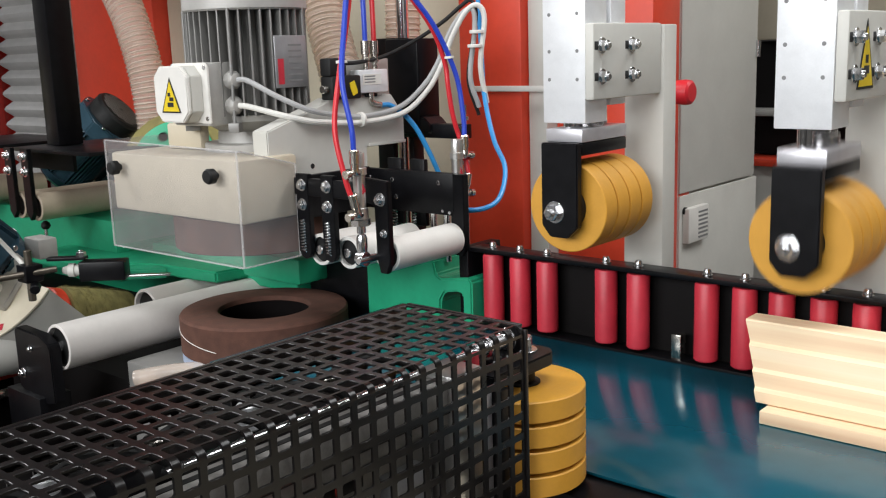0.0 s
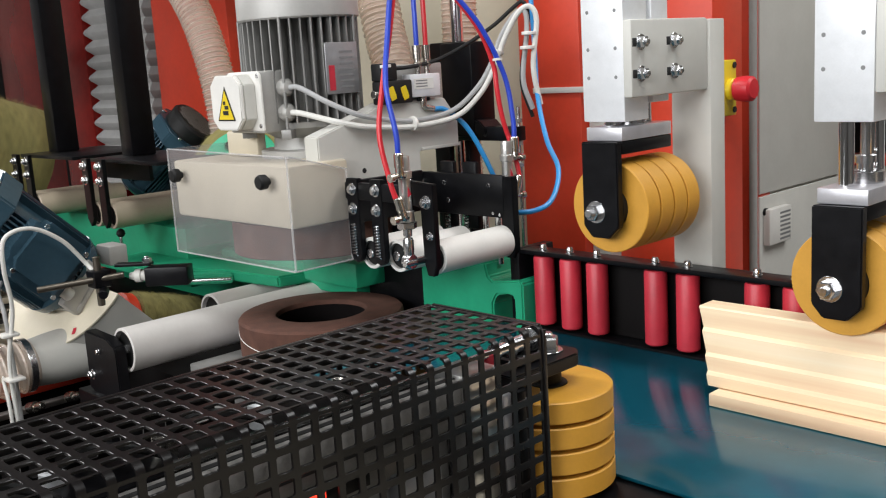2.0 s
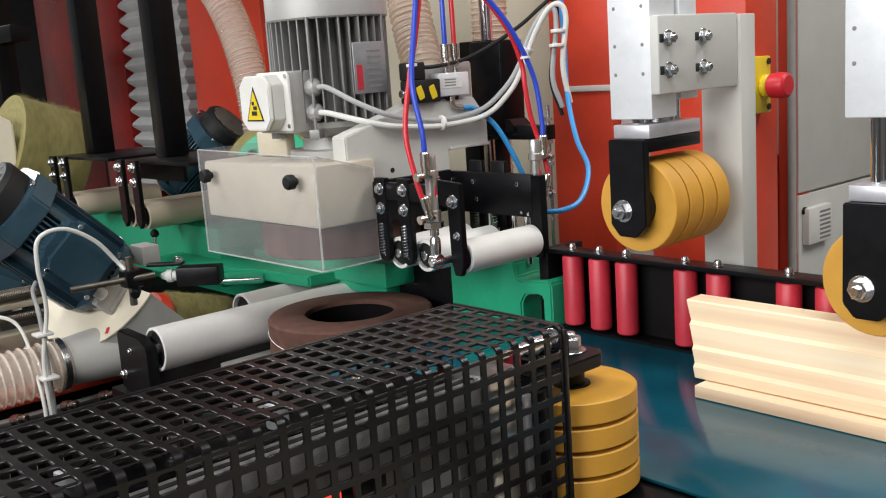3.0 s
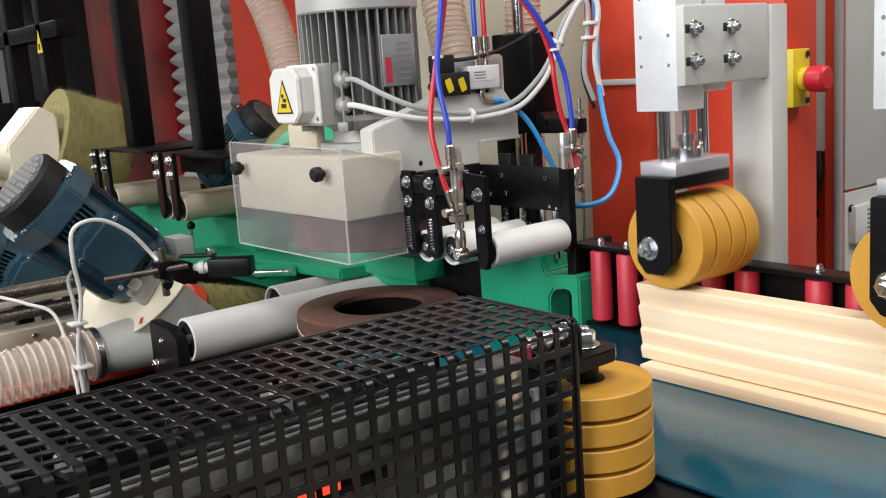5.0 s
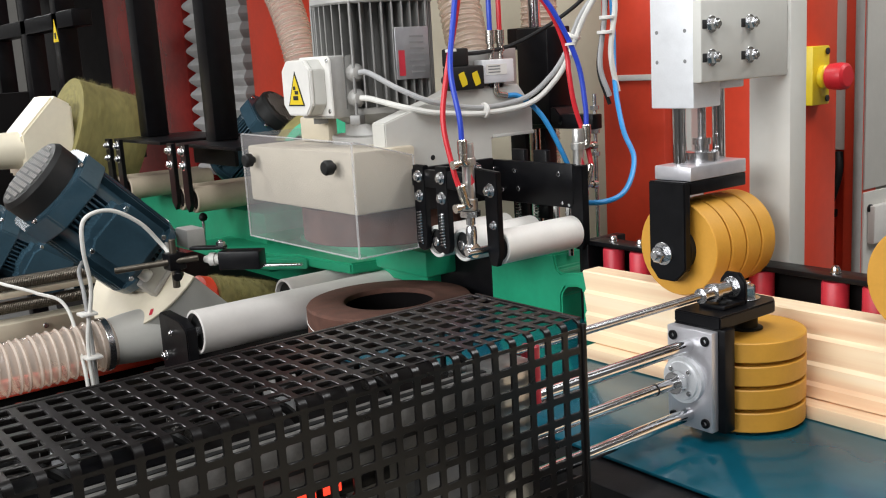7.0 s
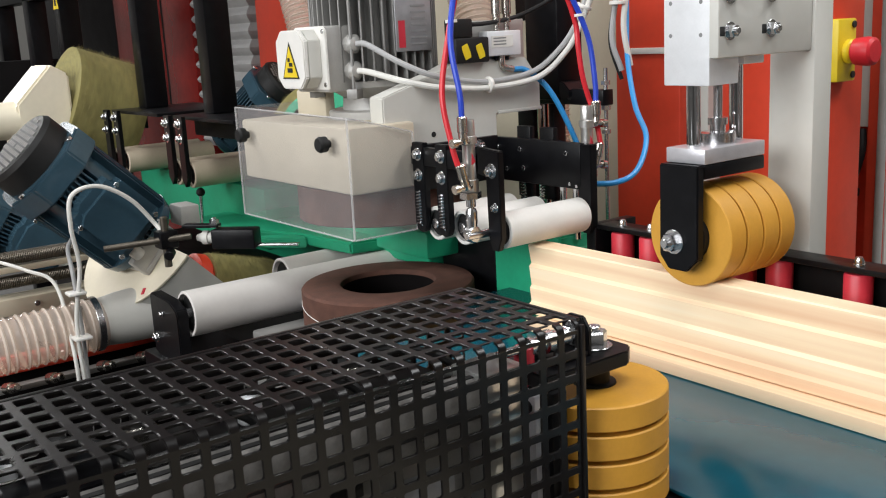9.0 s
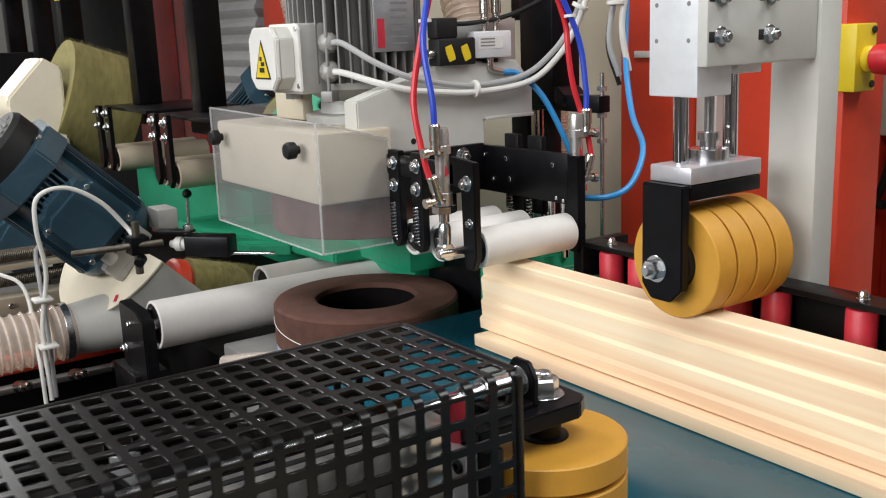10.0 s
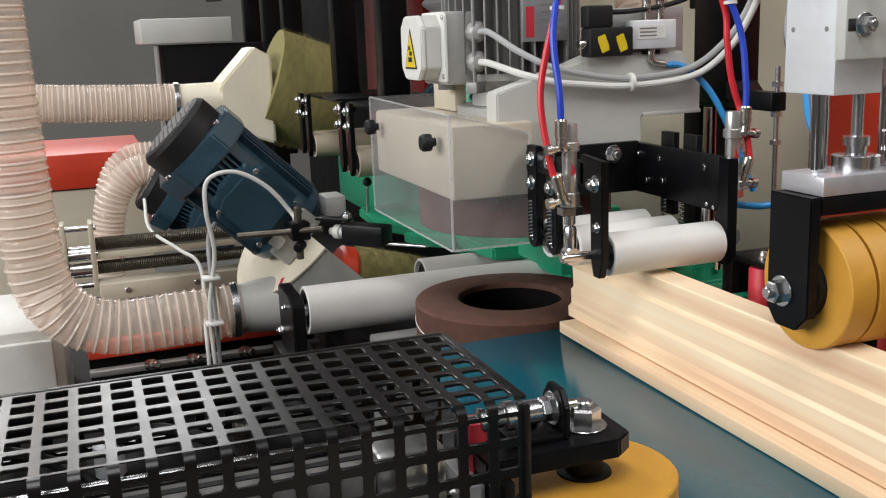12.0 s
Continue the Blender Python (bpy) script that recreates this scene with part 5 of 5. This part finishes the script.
# ---- sensor arm, linear units and cables of the near brush unit ----
def sensor_arm():
    t = thing("sensor_arm", "black sensor holder on a steel rod", "sensor", (-1.72, 0.85, 0.96))
    part("rod", rod((-1.755, 0.745, 0.982), (-1.69, 0.885, 0.992), 0.006, 16), SPINDLE, t)
    part("post", rod((-1.72, 0.848, 0.936), (-1.72, 0.848, 1.03), 0.007, 16), SPINDLE, t)
    part("clamp", box(-1.738, -1.702, 0.832, 0.866, 0.972, 1.004, 0.003), BLACK, t)
    part("clamp_screw", rod((-1.705, 0.85, 0.966), (-1.688, 0.838, 0.962), 0.009, 14), BLACK, t)
    m = Matrix.Translation((-1.65, 0.945, 0.985)) @ Matrix.Rotation(radians(42), 4, "Z")
    part("sensor_body", box(-0.032, 0.052, -0.018, 0.018, -0.019, 0.017, 0.003, m=m), BLACK, t, "black sensor body")
    part("lever", box(0.02, 0.13, -0.006, 0.006, -0.016, -0.012, 0.001, m=m), STEEL, t)
    part("gland", lathe(m @ Vector((-0.032, 0, 0)), m @ Vector((-0.12, 0, 0)), [(0, 0), (0, 0.0105), (0.01, 0.0105), (0.011, 0.013), (0.022, 0.013), (0.024, 0.009), (0.034, 0.006), (0.034, 0)], 12), GREYP, t, "grey plastic gland")
    part("bolt", hexbolt(m @ Vector((-0.03, 0, 0.02)), (0, 0, 1), 0.009, 0.012), STEEL, t)
    part("top_bar", box(-0.09, -0.02, -0.012, 0.008, 0.02, 0.026, 0.001, m=m), BLACK, t)


def linear_units():
    t = thing("linear_unit", "pair of threaded steel spindles between pale end plates", "linear unit", (-2.15, 0.65, 0.82))
    for y in (0.44, 0.495):
        part("end_plate", box(-2.19, -2.13, y, y + 0.01, 0.825, 0.965, 0.002), CREAM, t)
    for z in (0.918, 0.868):
        n = 96
        prof = [(0, 0)]
        for k in range(n):
            prof += [(k * 0.0036, 0.0128), (k * 0.0036 + 0.0018, 0.0146)]
        prof.append((n * 0.0036, 0))
        part("spindle", lathe((-2.15, 0.506, z), (-2.15, 1.0, z), prof, 18), SPINDLE, t, "threaded steel spindle")
    for z in (0.955, 0.90, 0.835):
        part("tie_rod", rod((-2.14, 0.42, z), (-2.14, 0.51, z), 0.006, 12), STEEL, t)
    part("slide_rail", box(-2.16, -2.10, 0.505, 0.9, 0.806, 0.842, 0.003), CREAM, t)
    part("cream_bar", box(-2.165, -2.135, 0.505, 0.9, 0.889, 0.902, 0.002), CREAM, t)
    for z in (0.895, 0.93):
        part("coupling", rod((-2.155, 0.45, z - 0.03), (-2.155, 0.50, z - 0.03), 0.016, 16), STEEL, t)
    for y in (0.56, 0.70, 0.82):
        part("rail_screw", rod((-2.10, y, 0.825), (-2.096, y, 0.825), 0.006, 12), STEEL, t)


def near_cables():
    wire_thing("motor_cable", [(-1.745, 0.85, 1.0), (-1.76, 0.842, 1.018), (-1.76, 0.804, 1.065), (-1.76, 0.75, 1.096), (-1.76, 0.702, 1.085), (-1.765, 0.695, 1.03), (-1.78, 0.705, 0.95), (-1.79, 0.69, 0.85), (-1.79, 0.69, 0.72)], 0.004, CABLE, "white motor cable looping over and hanging down")
    wire_thing("motor_cable", [(-1.86, 0.72, 0.99), (-1.84, 0.705, 0.975), (-1.80, 0.697, 0.94), (-1.80, 0.70, 0.85), (-1.80, 0.70, 0.72)], 0.004, CABLEG, "grey cable hanging beside the hood")
    wire_thing("motor_cable", [(-2.3, 0.62, 0.98), (-2.2, 0.62, 0.93), (-2.0, 0.66, 0.92), (-1.9, 0.69, 0.9), (-1.8, 0.68, 0.80), (-1.79, 0.68, 0.7)], 0.0036, CABLE, "white cable hanging beside the hood")
    for z in (0.90, 0.815):
        solo("cable_tie", box(-1.808, -1.777, 0.68, 0.712, z, z + 0.006, 0.002), WHITE, "white cable tie round a cable bundle", "cable tie")


sensor_arm()
linear_units()
near_cables()


# ---- rear of the machine ----
def rear():
    h = thing("machine_housing", "rear machine housing of red and cream painted steel panels", "machine housing", (-2, 1.8, 0))

    def panel(name, x0, x1, y0, y1, z0, z1, m, lab=""):
        part(name, box(x0, x1, y0, y1, z0, z1, 0.004), m, h, lab)
    panel("red_column", -1.40, -1.235, 1.70, 1.86, 0.0, 2.3, RED, "red painted column")
    panel("grey_column", -1.232, -1.185, 1.72, 1.86, 0.0, 2.3, GREYP, "grey steel column")
    panel("red_panel", -1.182, -0.958, 1.75, 1.86, 0.0, 2.3, RED, "red painted panel")
    panel("cream_panel", -1.98, -1.405, 1.78, 1.84, 0.0, 2.3, CREAM, "cream painted panel")
    panel("cream_panel", -2.615, -1.985, 1.80, 1.84, 0.0, 2.3, CREAM, "cream painted panel")
    panel("red_panel", -3.08, -2.62, 1.75, 1.9, 0.0, 2.3, RED, "red painted panel")
    panel("tinted_door", -3.9, -3.62, 1.75, 1.9, 0.0, 2.3, TINT, "dark red tinted acrylic door")
    panel("tinted_door", -4.6, -4.0, 1.80, 1.9, 0.0, 2.3, TINT, "dark red tinted acrylic door")
    # Near-black panels stand in for the shade in the opening and gaps.
    panel("opening_shade", -6.0, -4.605, 1.8, 1.9, 0.0, 2.6, DARK)
    panel("gap_shade", -3.995, -3.905, 1.78, 1.9, 0.0, 2.6, DARK)
    panel("recess_shade", -3.615, -3.085, 1.95, 2.0, 0.0, 2.3, DARK)
    # Unseen sheet overhead, added to keep light off the rear left.
    panel("shade_sheet", -6.0, -1.95, 1.0, 1.95, 2.1, 2.16, DARK, "unseen dark sheet added to shade the rear left")
    f = thing("far_housing", "red and grey machine housing standing further back", "machine housing", (-1.6, 3.0, 0))
    for nm, x0, x1, y0, y1, z0, m in (("red_post", -1.74, -1.668, 3.0, 3.1, 0.0, RED), ("grey_panel", -1.668, -1.604, 3.01, 3.05, 0.985, GREYP), ("red_back", -1.668, -1.604, 3.06, 3.1, 0.0, RED), ("red_post", -1.603, -1.556, 2.99, 3.1, 0.0, RED)):
        part(nm, box(x0, x1, y0, y1, z0, 2.4, 0.004), m, f)
    solo("conduit_pipe", rod((-1.548, 2.975, 0.0), (-1.548, 2.975, 2.3), 0.013, 16), MOTORL, "grey steel conduit pipe beside the red post", "pipe")
    wire_thing("black_cable", [(-1.625, 3.0, 0.98), (-1.615, 2.985, 0.92), (-1.63, 2.98, 0.85), (-1.65, 2.98, 0.80)], 0.012, RUBBER, "short black cable hanging before the red panel")
    solo("cable_clip", box(-1.665, -1.625, 2.975, 3.0, 0.775, 0.80, 0.003), RUBBER, "black clip holding a cable", "clip")
    bel = thing("bellows_cover", "grey folded bellows cover before the red panels", "bellows", (-3.375, 1.85, 0.95))
    for fold in range(24):
        bm, rows = bmesh.new(), []
        for k in range(7):
            z = 0.95 + (fold * 6 + k) * 0.0093
            o = 0.024 * math.sin(math.pi * k / 6) ** 1.3 if 0 < k < 6 else 0.0
            rows.append([bm.verts.new(p) for p in ((-3.585 - o, 1.94, z), (-3.585 - o, 1.77 - o, z), (-3.165 + o, 1.77 - o, z), (-3.165 + o, 1.94, z))])
        for a, b in zip(rows, rows[1:]):
            for k in range(4):
                bm.faces.new((a[k], a[(k + 1) % 4], b[(k + 1) % 4], b[k]))
        part("fold", bm, BELLOWS, bel)
    c = thing("control_cabinet", "grey painted control cabinet with a door and a vent", "cabinet", (-1.5, 2.4, 0))
    part("body", box(-2.3, -1.565, 3.11, 3.64, 0.0, 2.2, 0.004), GREYP, c)
    part("door", box(-1.565, -1.55, 3.02, 3.615, 0.862, 2.18, 0.003), GREYP, c)
    part("lower_door", box(-1.565, -1.55, 3.02, 3.64, 0.1, 0.853, 0.003), GREYP, c)
    v = part("vent", box(-1.55, -1.525, 3.04, 3.19, 0.69, 0.81, 0.004), WHITE, c, "small slotted vent cover")
    for k in range(7):
        part("vent_slot", box(-1.5255, -1.5245, 3.11, 3.18, 0.70 + 0.0145 * k, 0.707 + 0.0145 * k), GREYINK, v)
    part("hinge", rod((-1.545, 3.61, 1.3), (-1.545, 3.61, 1.36), 0.01, 12), STEEL, c)
    part("lock", rod((-1.55, 3.05, 0.80), (-1.54, 3.05, 0.80), 0.014, 14), RUBBER, c)
    f = thing("far_machine", "cream machine with a near-black block as opening shade and a red edge", "machine", (-0.6, 4.5, 0))
    part("top", box(-1.9, 1.4, 4.3, 4.9, 1.36, 2.4, 0.01), CREAM, f)
    # Solid near-black block in place of the opening's shade.
    part("opening_shade", box(-1.9, 1.4, 4.4, 4.9, 0.85, 1.355, 0.005), DARK, f)
    part("shelf", box(-1.9, 1.4, 4.28, 4.5, 1.03, 1.06, 0.005), MOTORL, f)
    part("red_edge", box(-1.9, 1.4, 4.26, 4.5, 0.81, 0.845, 0.004), RED, f)
    part("base", box(-1.9, 1.4, 4.32, 4.9, 0.0, 0.805, 0.005), GREYP, f)
    e = thing("emergency_stop", "red mushroom button on a yellow box", "emergency stop", (-0.95, 1.8, 1.27))
    part("box", box(-0.975, -0.937, 1.745, 1.80, 1.215, 1.32, 0.003), YELLOW, e, "yellow plastic box")
    part("mount", box(-0.985, -0.962, 1.80, 1.86, 1.2, 1.33, 0.003), RED, e)
    part("button", lathe((-0.937, 1.775, 1.265), (-0.8, 1.775, 1.265), [(0, 0), (0, 0.015), (0.012, 0.015), (0.016, 0.0225), (0.036, 0.0245), (0.046, 0.023), (0.05, 0.018), (0.051, 0)], 28), ESTOP, e, "red mushroom button")
    part("bezel", rod((-0.938, 1.775, 1.265), (-0.925, 1.775, 1.265), 0.021, 24), YELLOW, e)
    for z in (1.226, 1.31):
        part("screw", rod((-0.937, 1.79, z), (-0.934, 1.79, z), 0.006, 12), INK, e)
    b = thing("cable_strap", "white strap round the cables on the red column", "cable tie", (-1.25, 1.5, 1.27))
    part("strap", box(-1.36, -1.16, 1.695, 1.699, 1.27, 1.282, 0.001), WHITE, b)
    s = thing("hall_shelf", "pale sheet-metal box over a dark shelf unit", "shelf", (-3.8, 0.9, 0))
    part("box", box(-4.0, -3.62, 0.73, 1.04, 1.315, 1.40, 0.004), GREYP, s)
    # Near-black block painted as the shade inside the shelf unit.
    part("shelf_shade", box(-4.0, -3.64, 0.80, 1.25, 0.9, 1.309, 0.002), DARK, s)
    for y in (0.77, 0.80):
        part("upright", box(-3.66, -3.64, y, y + 0.015, 0.9, 1.309, 0.002), MOTORL, s)
    solo("red_bench", box(-4.2, -3.6, 0.0, 0.7, 0.84, 0.96, 0.004), RED, "red painted bench over a pale cabinet", "bench")
    solo("bench_front", box(-4.2, -3.61, 0.0, 0.7, 0.0, 0.835, 0.004), CREAM, "pale cabinet under the red bench", "cabinet")
    cb = thing("cream_cabinet", "cream painted cabinet below the suction hose", "cabinet", (-2.1, 0.0, 0))
    part("body", box(-2.3, -1.968, -0.4, 0.43, 0.0, 0.80, 0.01), WHITE, cb)
    part("door", box(-1.967, -1.95, -0.38, 0.41, 0.08, 0.78, 0.005), WHITE, cb)
    for x in (-3.55, -3.95):
        solo("square_post", box(x, x + 0.06, 1.13, 1.19, 0.0, 2.2, 0.003), BLACK, "black square steel post at the far end", "post", "square posts")
    solo("cross_rail", box(-5.0, -3.0, 1.13, 1.19, 1.50, 1.55, 0.003), BLACK, "black steel cross rail", "rail")


rear()


# ---- what moves ----
def motions():
    # the beam's leading end along x
    walk(beam, [(0.0, pose(-0.472, 1.18, BELT_Z)), (12.0, pose(-0.472 - 0.0626 * 12, 1.18, BELT_Z))])
    x0, x1 = PRESS_X
    up = 0.066
    walk(presses[0], [(0.0, pose(x0, 1.11, 1.085 + up)), (4.8, pose(x0, 1.11, 1.085 + up)), (4.9, pose(x0, 1.11, 1.085 + up * 0.6)), (5.05, pose(x0, 1.11, 1.085)), (12.0, pose(x0, 1.11, 1.085))])
    walk(presses[1], [(0.0, pose(x1, 1.11, 1.085 + 0.05)), (0.15, pose(x1, 1.11, 1.085)), (0.5, pose(x1, 1.11, 1.085)), (12.0, pose(x1, 1.11, 1.085))])
    out = 0.25
    walk(side, [(0.0, pose(SX, SY, 0.96)), (5.7, pose(SX, SY, 0.96)), (5.8, pose(SX, SY + 0.02, 0.96)), (5.9, pose(SX, SY + 0.105, 0.96)), (6.0, pose(SX, SY + out - 0.042, 0.96)), (6.1, pose(SX, SY + out, 0.96)), (6.3, pose(SX, SY + out, 0.96)),
                (8.4, pose(SX, SY + out, 0.96)), (8.6, pose(SX, SY + out * 0.5, 0.96)), (8.8, pose(SX, SY, 0.96)), (12.0, pose(SX, SY, 0.96))])
    # the wheels roll on the beam
    for p, start in zip(presses, (5.0, 0.2)):
        for w in [o for o in p.children if o.name.startswith("wheel")]:
            c = pose(0, 0, 1.0755 - 1.085)
            walk(w, [(float(k), c @ pose(0, 0, 0, 0, -54 * max(0.0, k - start), 0) @ c.inverted()) for k in range(13)])
    for w in [o for o in side.children if o.name.startswith("wheel")]:
        walk(w, [(float(k), pose(0, 0, 0, 0, 0, 54 * min(2.0, max(0.0, k - 6.0)))) for k in range(13)])
    for t, base, top in BRUSHES:
        walk(t, [(k * 0.1, axis_pose(base, top, 75 * k)) for k in range(121)])


motions()
